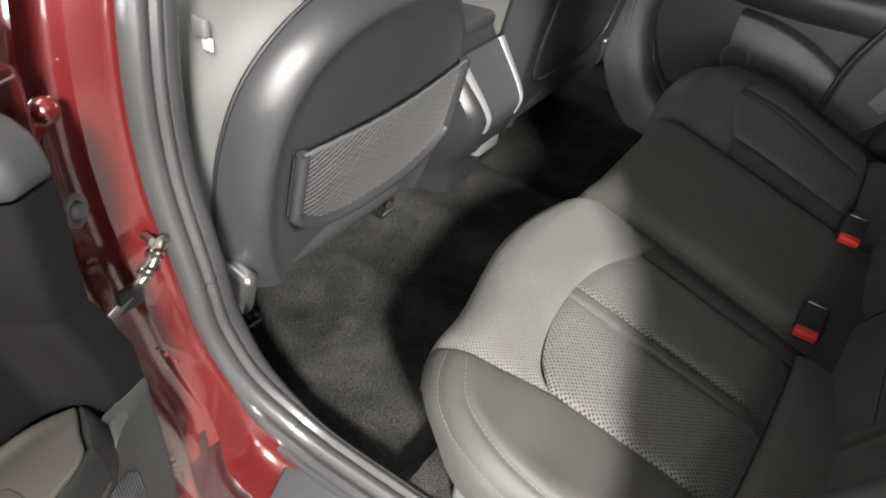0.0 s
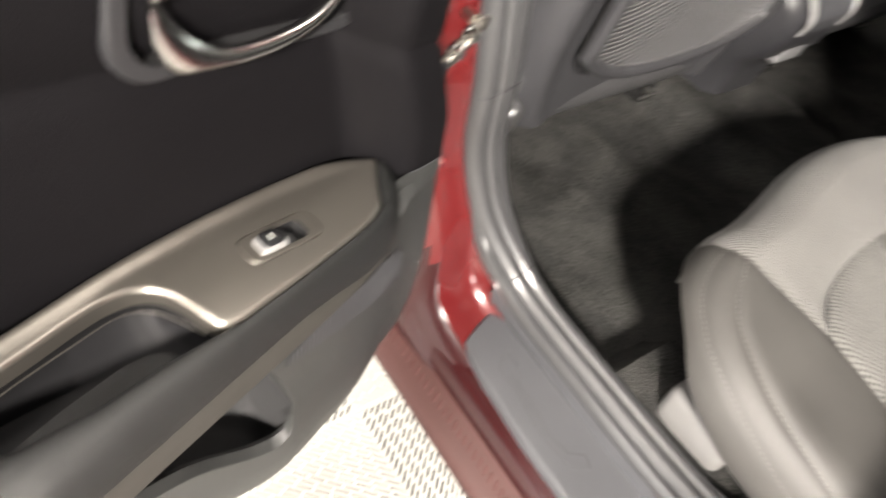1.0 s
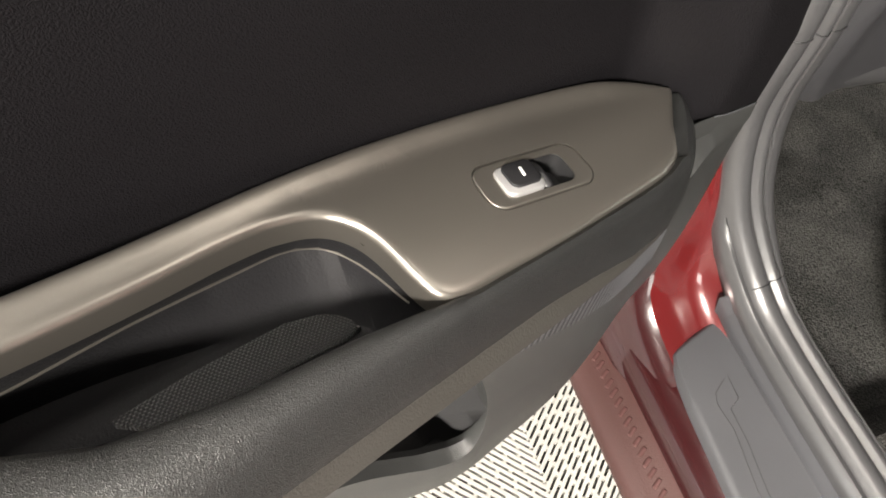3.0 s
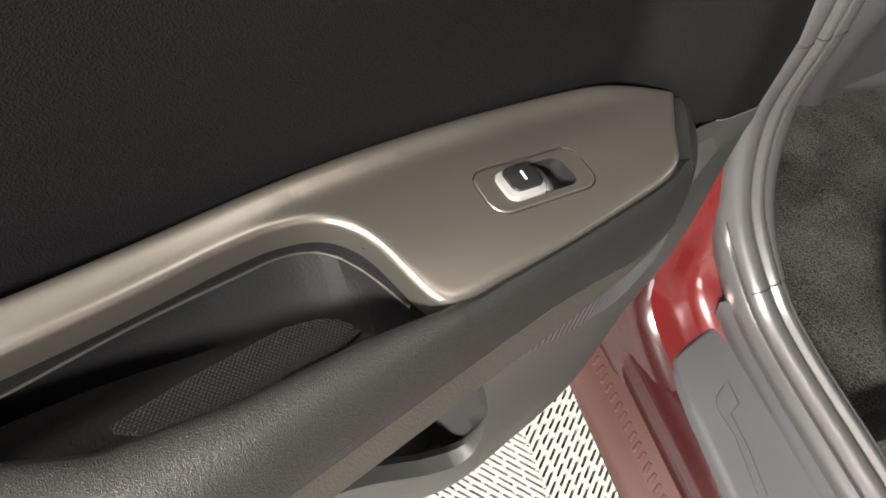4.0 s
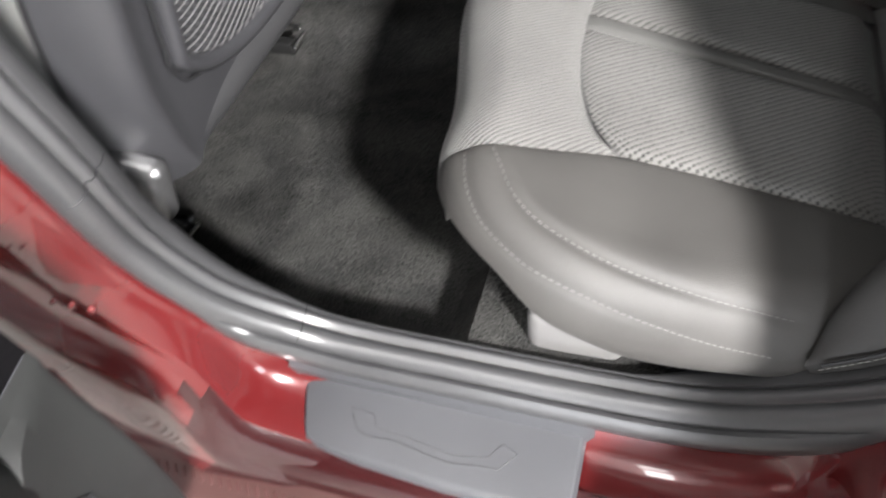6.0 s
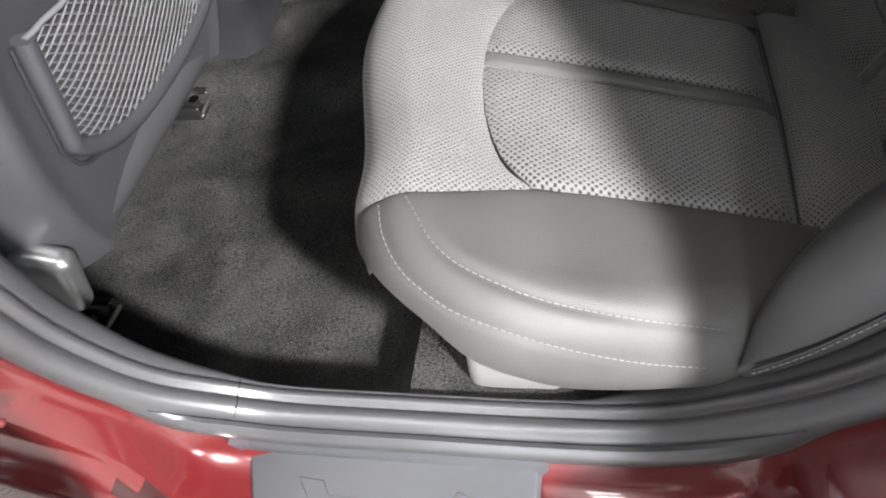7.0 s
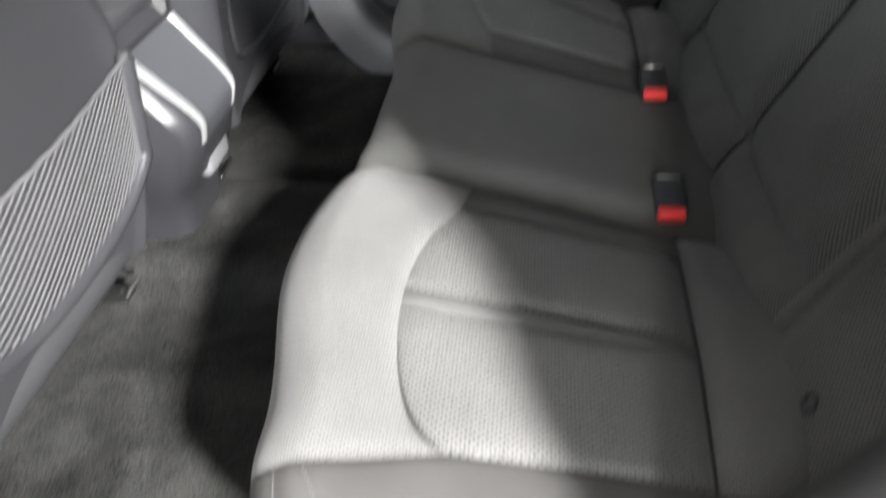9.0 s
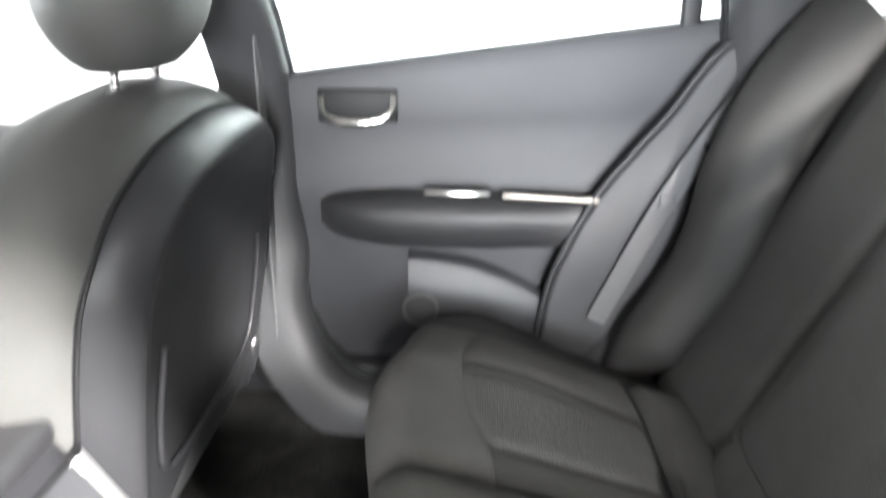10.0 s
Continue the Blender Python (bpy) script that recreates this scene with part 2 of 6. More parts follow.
def glass_material():
    m = bpy.data.materials.new("tinted_glass")
    m.use_nodes = True
    b = m.node_tree.nodes["Principled BSDF"]
    b.inputs["Base Color"].default_value = (0.85, 0.92, 0.9, 1)
    b.inputs["Transmission Weight"].default_value, b.inputs["Roughness"].default_value = 1.0, 0.0
    b.inputs["IOR"].default_value = 1.45
    return m


GLASS = glass_material()


# ---- mesh tools ----
def part(name, bm, material, parent=None, label="", smooth=True):
    me = bpy.data.meshes.new(name)
    bm.to_mesh(me)
    bm.free()
    me.materials.append(material)
    if smooth:
        for p in me.polygons:
            p.use_smooth = True
        me.set_sharp_from_angle(angle=radians(48))
    ob = new(name, me)
    if parent is not None:
        ob.parent = parent
        ob.matrix_parent_inverse = parent.matrix_world.inverted()
    if label:
        ob["label"] = label
    return ob


def thing(name, label, category, at=(0, 0, 0), group="", kind=""):
    ob = new(name)
    ob.empty_display_size = 0.05
    ob.location = at
    ob.matrix_world = Matrix.Translation(at)
    return tagged(ob, label, category, group, kind)


def grid(points, closed_u=False, closed_v=False, uv=None, cap=False):
    """A surface through rows of points (closed_u: rows join round; closed_v: each row joins its end)."""
    bm = bmesh.new()
    rows = [[bm.verts.new(p) for p in row] for row in points]
    layer = bm.loops.layers.uv.new("UVMap") if uv else None
    n, k = len(rows), len(rows[0])
    for i in range(n if closed_u else n - 1):
        for j in range(k if closed_v else k - 1):
            i2, j2 = (i + 1) % n, (j + 1) % k
            ids = ((i, j), (i2, j), (i2, j2), (i, j2))
            f = bm.faces.new([rows[a][b] for a, b in ids])
            if uv:
                for loop, (a, b) in zip(f.loops, ids):
                    loop[layer].uv = uv[a][b]
    if cap and closed_v:
        bm.faces.new(list(reversed(rows[0])))
        bm.faces.new(rows[-1])
    bmesh.ops.recalc_face_normals(bm, faces=bm.faces) if cap else None
    return bm


def smooth_curve(pts, n, closed=False):
    """n points evenly spread on a Catmull-Rom curve through pts."""
    pts = [Vector(p) for p in pts]
    out = []
    m = len(pts)
    segs = m if closed else m - 1
    for i in range(segs):
        if closed:
            a, b, c, d = pts[(i - 1) % m], pts[i], pts[(i + 1) % m], pts[(i + 2) % m]
        else:
            b, c = pts[i], pts[i + 1]
            a = pts[i - 1] if i else b * 2 - c
            d = pts[i + 2] if i + 2 < m else c * 2 - b
        for s in range(24):
            t = s / 24
            out.append(0.5 * ((2 * b) + (c - a) * t + (2 * a - 5 * b + 4 * c - d) * t * t + (3 * b - a - 3 * c + d) * t ** 3))
    if not closed:
        out.append(pts[-1].copy())
    else:
        out.append(out[0].copy())
    length = [0.0]
    for a, b in zip(out, out[1:]):
        length.append(length[-1] + (b - a).length)
    res, j = [], 0
    count = n if closed else n - 1
    for i in range(n):
        want = length[-1] * i / count
        while j < len(length) - 2 and length[j + 1] < want:
            j += 1
        span = length[j + 1] - length[j]
        res.append(out[j].lerp(out[j + 1], (want - length[j]) / span if span else 0))
    return res


def tube(path, radius, sides=8, closed=False, cap=True):
    """A round cord or bar along a list of points."""
    path = [Vector(p) for p in path]
    rows = []
    n = len(path)
    side = None
    for i, p in enumerate(path):
        d = (path[(i + 1) % n] - path[i - 1]) if closed else (path[min(i + 1, n - 1)] - path[max(i - 1, 0)])
        d.normalize()
        if side is None:
            side = d.cross(Vector((0, 0, 1)) if abs(d.z) < 0.9 else Vector((1, 0, 0))).normalized()
        side = (side - d * side.dot(d)).normalized()
        up = d.cross(side)
        r = radius(i / max(1, n - 1)) if callable(radius) else radius
        rows.append([p + r * (math.cos(a) * side + math.sin(a) * up) for a in (2 * math.pi * s / sides for s in range(sides))])
    return grid(rows, closed_u=closed, closed_v=True, cap=cap and not closed)


def box(size, at=(0, 0, 0), turn=None, bevel=0.004, segments=2):
    bm = bmesh.new()
    bmesh.ops.create_cube(bm, size=1)
    for v in bm.verts:
        v.co = Vector((v.co.x * size[0], v.co.y * size[1], v.co.z * size[2]))
    if bevel:
        bmesh.ops.bevel(bm, geom=list(bm.edges), offset=min(bevel, 0.45 * min(size)), segments=segments, affect="EDGES", profile=0.5)
    m = Matrix.Translation(at) @ (turn if turn is not None else Matrix.Identity(4))
    bmesh.ops.transform(bm, matrix=m, verts=bm.verts)
    return bm


def plate(outline, thick, bevel=0.003, segments=2, m=None):
    """A flat plate with the outline (x, y), from z = -thick to 0, its upper rim rounded."""
    bm = bmesh.new()
    top = [bm.verts.new((x, y, 0)) for x, y in outline]
    f = bm.faces.new(top)
    if f.normal.z < 0 or sum(a[0] * b[1] - b[0] * a[1] for a, b in zip(outline, outline[1:] + outline[:1])) < 0:
        f.normal_flip()
    r = bmesh.ops.extrude_face_region(bm, geom=[f])
    low = [g for g in r["geom"] if isinstance(g, bmesh.types.BMVert)]
    for v in low:
        v.co.z = -thick
    bmesh.ops.recalc_face_normals(bm, faces=bm.faces)
    if bevel:
        rim = [e for e in bm.edges if all(abs(v.co.z) < 1e-7 for v in e.verts)]
        bmesh.ops.bevel(bm, geom=rim, offset=bevel, segments=segments, affect="EDGES", profile=0.5)
    if m is not None:
        bmesh.ops.transform(bm, matrix=m, verts=bm.verts)
    return bm


def rounded(w, h, r, n=6, cx=0.0, cy=0.0):
    pts = []
    for sx, sy, a0 in ((1, 1, 0), (-1, 1, 90), (-1, -1, 180), (1, -1, 270)):
        for i in range(n + 1):
            a = radians(a0 + 90 * i / n)
            pts.append((cx + sx * (w / 2 - r) + r * math.cos(a), cy + sy * (h / 2 - r) + r * math.sin(a)))
    return pts


def lerp(a, b, t):
    return a + (b - a) * t


def step(a, b, x):
    t = max(0.0, min(1.0, (x - a) / (b - a)))
    return t * t * (3 - 2 * t)


def along(table, x):
    """Smooth interpolation in a short table of (x, value)."""
    if x <= table[0][0]:
        return table[0][1]
    for (x0, a), (x1, b) in zip(table, table[1:]):
        if x <= x1:
            return lerp(a, b, (x - x0) / (x1 - x0))
    return table[-1][1]


def soft(table, x, reach):
    """The table's value at x with its corners rounded off."""
    return sum(along(table, x + reach * k / 3) for k in range(-3, 4)) / 7


def joined(*bms):
    out = bmesh.new()
    me = bpy.data.meshes.new("scratch")
    for b in bms:
        b.to_mesh(me)
        out.from_mesh(me)
        b.free()
    bpy.data.meshes.remove(me)
    return out


# ---- the workshop hall ----
def room_wall(name, size, at, material=DARKWALL, label="plain grey workshop wall"):
    return tagged(part(name, box(size, at, bevel=0), material, smooth=False), label, "wall", kind="structure")


room_wall("wall_north", (0.2, 14.4, 3.2), (-6.1, 1.2, 1.6))
room_wall("wall_south", (0.2, 14.4, 3.2), (7.1, 1.2, 1.6))
room_wall("wall_west", (13.0, 0.2, 3.2), (0.5, -6.0, 1.6))
room_wall("wall_east", (13.0, 0.2, 3.2), (0.5, 8.4, 1.6), PLASTER, "plain white workshop wall")
tagged(part("ceiling", box((13.4, 14.8, 0.2), (0.5, 1.2, 3.3), bevel=0), PLASTER, smooth=False), "plain white workshop ceiling", "ceiling", kind="structure")

ground = tagged(part("ground", box((13.2, 14.6, 0.1), (0.5, 1.2, -0.062), bevel=0), UNDER, smooth=False),
                "dark workshop floor under white slotted tiles", "floor", kind="structure")

# ---- floor tiles: square frames of ribs with short bridges between them ----
TILE_SIDE, RINGS = 0.40, 21
PITCH = TILE_SIDE / 2 / (RINGS + 0.5)


def tile_mesh():
    bm = bmesh.new()

    def bar(x0, x1, y0, y1, z1=0.0):
        v = [bm.verts.new(p) for p in ((x0, y0, z1), (x1, y0, z1), (x1, y1, z1), (x0, y1, z1), (x0, y0, -0.011), (x1, y0, -0.011), (x1, y1, -0.011), (x0, y1, -0.011))]
        for ids in ((0, 1, 2, 3), (0, 4, 5, 1), (1, 5, 6, 2), (2, 6, 7, 3), (3, 7, 4, 0)):
            bm.faces.new([v[i] for i in ids])

    rib = 0.0053
    bar(-PITCH * 0.5, PITCH * 0.5, -PITCH * 0.5, PITCH * 0.5)
    for k in range(1, RINGS + 1):
        r = (k + 0.5) * PITCH - 0.0005
        a, b = r - rib, r
        bar(-b, b, a, b)
        bar(-b, b, -b, -a)
        bar(a, b, -a, a)
        bar(-b, -a, -a, a)
        s0, s1 = (k - 0.5) * PITCH - 0.0005, a          # the slot inside this rib
        n = max(1, round(2 * s0 / 0.030))
        for i in range(n + 1):
            c = -s0 + 2 * s0 * i / n
            h = 0.0028
            bar(c - h, c + h, s0, s1, -0.0012)
            bar(c - h, c + h, -s1, -s0, -0.0012)
            bar(s0, s1, c - h, c + h, -0.0012)
            bar(-s1, -s0, c - h, c + h, -0.0012)
    bmesh.ops.recalc_face_normals(bm, faces=bm.faces)
    me = bpy.data.meshes.new("floor_tile")
    bm.to_mesh(me)
    bm.free()
    me.materials.append(TILE)
    return me


shared_tile = tile_mesh()
for i in range(-9, 10):
    for j in range(-9, 10):
        c = Vector((0.17, 0.857, 0)) + (i * Vector((1, 1, 0)) + j * Vector((1, -1, 0))) / math.sqrt(2) * (TILE_SIDE + 0.0012)
        if -2.0 < c.x < 2.5 and -2.2 < c.y < 2.3:
            ob = new("floor_tile", shared_tile)
            ob.location, ob.rotation_euler = c, (0, 0, radians(45))
            ob.parent = ground
            ob.matrix_parent_inverse = ground.matrix_world.inverted()
far_floor = joined(box((13.2, 5.0, 0.006), (0.5, -3.6, -0.009), bevel=0), box((13.2, 6.3, 0.006), (0.5, 5.2, -0.009), bevel=0),
                   box((4.9, 3.2, 0.006), (-3.55, 0.5, -0.009), bevel=0), box((5.4, 3.2, 0.006), (4.4, 0.5, -0.009), bevel=0))
part("tile_field", far_floor, TILE, ground, smooth=False)

# ---- the door opening of the car: one closed line round it, and what lies on that line ----
CENTRE = 1.716          # the car's middle line
RING = [(0.165, 0.900, 1.00), (0.166, 0.898, 0.86), (0.182, 0.910, 0.72), (0.176, 0.932, 0.607), (0.208, 0.951, 0.513), (0.268, 0.974, 0.447),
        (0.33, 0.981, 0.424), (0.45, 0.985, 0.417), (0.58, 0.985, 0.419), (0.68, 0.979, 0.441), (0.755, 0.967, 0.497), (0.817, 0.951, 0.578),
        (0.868, 0.937, 0.68), (0.917, 0.924, 0.80), (0.957, 0.920, 0.93), (0.98, 0.94, 1.08), (0.93, 1.00, 1.27), (0.78, 1.05, 1.38), (0.5, 1.075, 1.42),
        (0.22, 1.065, 1.40), (0.13, 1.03, 1.32), (0.15, 0.94, 1.15)]
RINGN = 150
ring = smooth_curve(RING, RINGN, closed=True)
MID = Vector((0.55, 0.97, 0.9))


def ring_frame(i):
    d = (ring[(i + 1) % RINGN] - ring[i - 1]).normalized()
    b = Vector((0, 1, 0))
    b = (b - d * b.dot(d)).normalized()
    n = d.cross(b)
    if n.dot(MID - ring[i]) < 0:
        n = -n
    return ring[i], n, b


def sillness(p):
    """1 on the sill, 0 on the pillars and above."""
    return (1 - step(0.45, 0.60, p.z)) * step(0.19, 0.268, p.x)


def swept(profile, mirror=False):
    rows = []
    for i in range(RINGN):
        p, n, b = ring_frame(i)
        pts = profile(p) if callable(profile) else profile
        rows.append([p + u * n + v * b for u, v in pts])
    if mirror:
        rows = [[Vector((q.x, 2 * CENTRE - q.y, q.z)) for q in r] for r in rows]
    bm = grid(rows, closed_u=True)
    return bm


SEAL = [(-0.014, -0.020), (-0.003, -0.023), (0.007, -0.022), (0.012, -0.017), (0.011, -0.012), (0.0065, -0.0105), (0.011, -0.008), (0.0165, -0.003),
        (0.0185, 0.004), (0.017, 0.010), (0.012, 0.0135), (0.0125, 0.016), (0.0165, 0.0185), (0.0175, 0.023), (0.0145, 0.0275), (0.006, 0.029), (-0.01, 0.029)]
INNER = [(0.000, 0.0285), (0.0125, 0.0295), (0.0150, 0.0330), (0.0150, 0.045), (0.0125, 0.062), (0.006, 0.078), (-0.008, 0.090), (-0.045, 0.098), (-0.10, 0.100)]


def jamb_profile(p):
    s = sillness(p)
    arch = step(0.72, 0.82, p.x) * (1 - step(0.9, 1.1, p.z))
    high = step(0.37, 0.46, p.z)
    tall = [(0.001, -0.0105), (0.0018, -0.0140), (-0.0010, -0.0180), (-0.0030, -0.0240), (-0.0060, -0.0320), (-0.0100, -0.0420), (-0.0130, -0.0490), (-0.0160, -0.0530), (-0.0220, -0.0570), (-0.0250, -0.0720), (-0.0230, -0.0880), (-0.0300, -0.0925), (-0.13, -0.096)]
    pillar = [(0.001, -0.0105), (0.002, -0.020), (-0.001, -0.031), (0.004, -0.036), (0.007, -0.048), (0.011, -0.062), (0.014, -0.073), (0.012, -0.080), (0.000, -0.085), (-0.030, -0.088), (-0.038, -0.094), (-0.055, -0.104), (-0.13, -0.108)]
    sill = [(-0.028, -0.012), (-0.043, -0.022), (-0.049, -0.031), (-0.051, -0.040), (-0.052, -0.055), (-0.051, -0.070), (-0.053, -0.084), (-0.059, -0.094), (-0.070, -0.101), (-0.088, -0.106), (-0.104, -0.113), (-0.112, -0.118), (-0.16, -0.12)]
    rear = [(0.000, -0.0105), (0.003, -0.022), (0.006, -0.031), (0.010, -0.042), (0.013, -0.056), (0.016, -0.068), (0.017, -0.080), (0.015, -0.090), (0.008, -0.098), (-0.008, -0.106), (-0.035, -0.112), (-0.09, -0.115), (-0.20, -0.118)]
    out = []
    for q, a, b, c in zip(tall, pillar, sill, rear):
        a = (lerp(a[0], q[0], high), lerp(a[1], q[1], high))
        u, v = lerp(a[0], b[0], s), lerp(a[1], b[1], s)
        out.append((lerp(u, c[0], arch), lerp(v, c[1], arch)))
    return out


body = thing("car_body", "glossy dark red car body round the open rear door", "car body", (0.5, 0.9, 0.0), kind="structure")
part("door_jamb", swept(lambda p: jamb_profile(p)[:7]), RED, body, "glossy red painted door jamb")
flange = part("jamb_flange", swept(lambda p: jamb_profile(p)[6:]), RED_SHADED_FILM, body, "red outer flange, dull film and painted shade along the sill")
# only the low sill faces keep the shade-darkened red
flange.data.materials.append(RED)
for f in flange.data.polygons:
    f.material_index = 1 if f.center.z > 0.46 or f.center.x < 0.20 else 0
part("door_jamb", swept(jamb_profile, mirror=True), RED, body, "glossy red painted door jamb")


def seal_profile(p):
    """The seal's outer lip lies on the sill only; on the pillars the paint reaches its main ridge."""
    k = (1 - step(0.47, 0.56, p.z)) * step(0.19, 0.25, p.x)
    flat = [(-0.012, -0.0108), (-0.008, -0.0112), (-0.004, -0.0114), (0.0, -0.0114), (0.004, -0.0110), (0.0065, -0.0105)]
    return [(lerp(f[0], q[0], k), lerp(f[1], q[1], k)) for f, q in zip(flat, SEAL)] + SEAL[6:]


seal = tagged(part("weatherstrip", swept(seal_profile), SATIN_RUBBER), "ribbed black rubber seal round the door opening", "door seal", kind="structure")
# darker rubber than the near seal, which puts the door gap's shade in
seal_far = tagged(part("weatherstrip", swept(SEAL, mirror=True), RUBBER), "black rubber seal round the closed rear door, darkened for the gap's shade", "door seal", kind="structure")


def inner_profile(p):
    k = (0.45 + 0.12 * (1 - step(0.43, 0.57, p.z))) * (1 - 0.80 * step(0.15, 0.31, p.x) * (1 - step(0.60, 0.70, p.x)) * (1 - step(0.50, 0.60, p.z)))
    return [(u, 0.0285 + (v - 0.0285) * k) for u, v in INNER]


trim_near = tagged(part("sill_trim", swept(inner_profile), TRIMGREY), "black plastic trim inside the door opening", "trim", kind="structure")
trim_far = tagged(part("sill_trim", swept(INNER, mirror=True), FARTRIM), "grey plastic pillar and sill trim", "trim", kind="structure")

# joints where the seal's ends meet
for i in range(RINGN):
    p, n, b = ring_frame(i)
    if i in (min(range(RINGN), key=lambda k: (ring[k] - Vector((0.27, 0.974, 0.445))).length), min(range(RINGN), key=lambda k: (ring[k] - Vector((0.190, 0.908, 0.705))).length)):
        part("seal_joint", tube([p + (u + 0.0004) * n + v * b for u, v in SEAL[6:-2] + inner_profile(p)[1:5]], 0.0007, 5), HOLLOW, seal, "thin joint in the rubber")

# ---- sill: scuff plate with its engraved line, rocker and its lower lip ----
scuff = thing("scuff_plate", "grey plastic scuff plate clipped on the red sill", "scuff plate", (0.43, 0.93, 0.383))


def scuff_z(y):
    return 0.3855 + (y - 0.93) * 0.16


def scuff_pt(x, y, lift=0.0):
    return Vector((x, y, scuff_z(y) + lift))


OUTER = [(0.296, 0.8985), (0.302, 0.895), (0.348, 0.889), (0.442, 0.8835), (0.58, 0.8835)]
END = [(0.880, 0.306), (0.890, 0.3045), (0.895, 0.3015), (0.900, 0.2965), (0.906, 0.2925), (0.916, 0.2885), (0.938, 0.2810), (0.960, 0.2740), (0.985, 0.2660)]
NX = 60
rows = []
for i in range(NX + 1):
    f = 0.5 - 0.5 * math.cos(math.pi * i / NX)
    row = []
    for j, g in enumerate((0.0, 0.0, 0.03, 0.10, 0.2, 0.32, 0.44, 0.56, 0.68, 0.80, 0.90, 1.0)):
        xm = lerp(0.29, 0.578, f)
        y = lerp(along(OUTER, xm) + 0.012 * step(0.556, 0.578, xm) ** 2, 0.961, g)
        x = lerp(along(END, y), 0.578, f)
        rim = 0.0085 * (1 - min(1, min(f, 1 - f) * 0.29 / 0.004))
        row.append(scuff_pt(x, y - (0.001 if j == 0 else 0), (-0.012 if j == 0 else -0.003 if j == 1 else 0.0008 * math.sin(math.pi * g)) - rim))
    x = row[-1].x
    k = min(range(RINGN * 3 // 5), key=lambda q: abs(ring[q].x - x) + 3 * max(0, ring[q].z - 0.47))
    rp, rn, rb = ring_frame(k)
    for u, v in ((-0.0215, -0.0240), (-0.0170, -0.0228), (-0.0100, -0.0215), (-0.0030, -0.0200)):
        q = rp + u * rn + v * rb
        row.append(Vector((lerp(x, q.x, 0.6), q.y, max(q.z, row[-1].z - 0.002))))
    rows.append(row)
part("plate", grid(rows), SILL, scuff)


def groove(pts, closed=False):
    return tube([scuff_pt(x, y, 0.0008) for x, y in pts], 0.0006, 5, closed=closed)


part("engraving", joined(groove([(0.337, 0.939), (0.344, 0.928), (0.351, 0.918), (0.362, 0.914), (0.390, 0.9165), (0.450, 0.907), (0.484, 0.9115), (0.500, 0.911), (0.516, 0.931), (0.499, 0.937), (0.488, 0.921), (0.455, 0.915), (0.405, 0.9225), (0.370, 0.924), (0.363, 0.937)], True)),
     mat("engraved_line", (0.03, 0.03, 0.032), 0.4), scuff)

lip = thing("rocker_lip", "dull brownish red rocker lip with a row of moulded dimples", "sill trim", (0.4, 0.85, 0.3), kind="structure")
rows = []
for i in range(61):
    x = lerp(-0.6, 1.0, i / 60)
    rows.append([Vector((x, y, z)) for y, z in ((0.875, 0.326), (0.864, 0.3225), (0.852, 0.3170), (0.838, 0.3115), (0.827, 0.3070), (0.821, 0.300), (0.822, 0.286), (0.85, 0.26), (0.90, 0.20))])
part("strip", grid(rows), RED_DULL, lip)
stamp = box((0.0050, 0.0125, 0.0030), bevel=0.0014, segments=2)
dimple = bpy.data.meshes.new("dimple")
stamp.to_mesh(dimple)
stamp.free()
dimple.materials.append(mat("dark_dimple", (0.05, 0.014, 0.012), 0.7))
for i in range(60):
    ob = new("dimple", dimple)
    ob.matrix_world = Matrix.Translation((0.12 + i * 0.0114, 0.8500, 0.3165)) @ Matrix.Rotation(radians(24), 4, "X") @ Matrix.Rotation(radians(32), 4, "Z")
    ob.parent = lip
    ob.matrix_parent_inverse = lip.matrix_world.inverted()
rows = []
for i in range(61):
    x = lerp(-0.9, 1.3, i / 60)
    rows.append([Vector((x, y, z)) for y, z in ((0.915, 0.374), (0.900, 0.372), (0.886, 0.364), (0.874, 0.350), (0.867, 0.330), (0.866, 0.31))])
part("rocker", grid(rows), RED_SHADED_FILM, body, "red rocker panel under dull film, shade painted into it")

# outer skin, roof and glass that close the car round the cabin
YF = 2 * CENTRE - 0.80
skin = joined(box((0.9, 0.03, 0.62), (-0.42, 0.83, 0.66), bevel=0.01), 
              box((0.9, 0.03, 0.56), (-0.42, YF - 0.03, 0.62), bevel=0.01), box((0.9, 0.03, 0.75), (1.52, YF - 0.03, 0.72), bevel=0.01))
part("outer_panel", skin, RED, body, "glossy red outer panels")
# out of view; front edge fitted to cast the shadow on the bench
QUARTER = [(0.36, 0.60), (0.45, 0.662), (0.487, 0.690), (0.585, 0.780), (0.65, 0.838), (0.69, 0.868), (0.744, 0.870), (0.782, 0.883), (0.833, 0.915), (0.875, 0.950), (0.928, 0.998), (0.98, 1.05)]
rows = []
for i in range(41):
    z = lerp(0.36, 0.98, i / 40)
    x = along(QUARTER, z)
    rows.append([Vector((x + a, y + 0.03 * step(0.75, 1.0, z), z)) for a, y in ((0.035, 0.84), (0.010, 0.816), (0.0, 0.806), (0.004, 0.800), (0.03, 0.796), (0.25, 0.785), (0.6, 0.79), (0.95, 0.81), (0.96, 0.84))])
part("quarter_shade_panel", grid(rows), RED, body, "unseen glossy red rear quarter panel that shades the bench")
C_PILLAR = [(0.985, 0.96), (1.010, 1.12), (1.060, 1.28), (1.150, 1.44), (1.46, 1.455), (1.78, 1.02), (1.78, 0.96)]
for x, y in ((0, 1.035), (0.30, 2 * CENTRE - 1.005)):
    part("rear_pillar", plate(C_PILLAR, 0.03, 0.006, 2, m=Matrix.Translation((x, y, 0)) @ Matrix.Rotation(radians(90), 4, "X")), LINEN, body, "grey trimmed rear pillar")
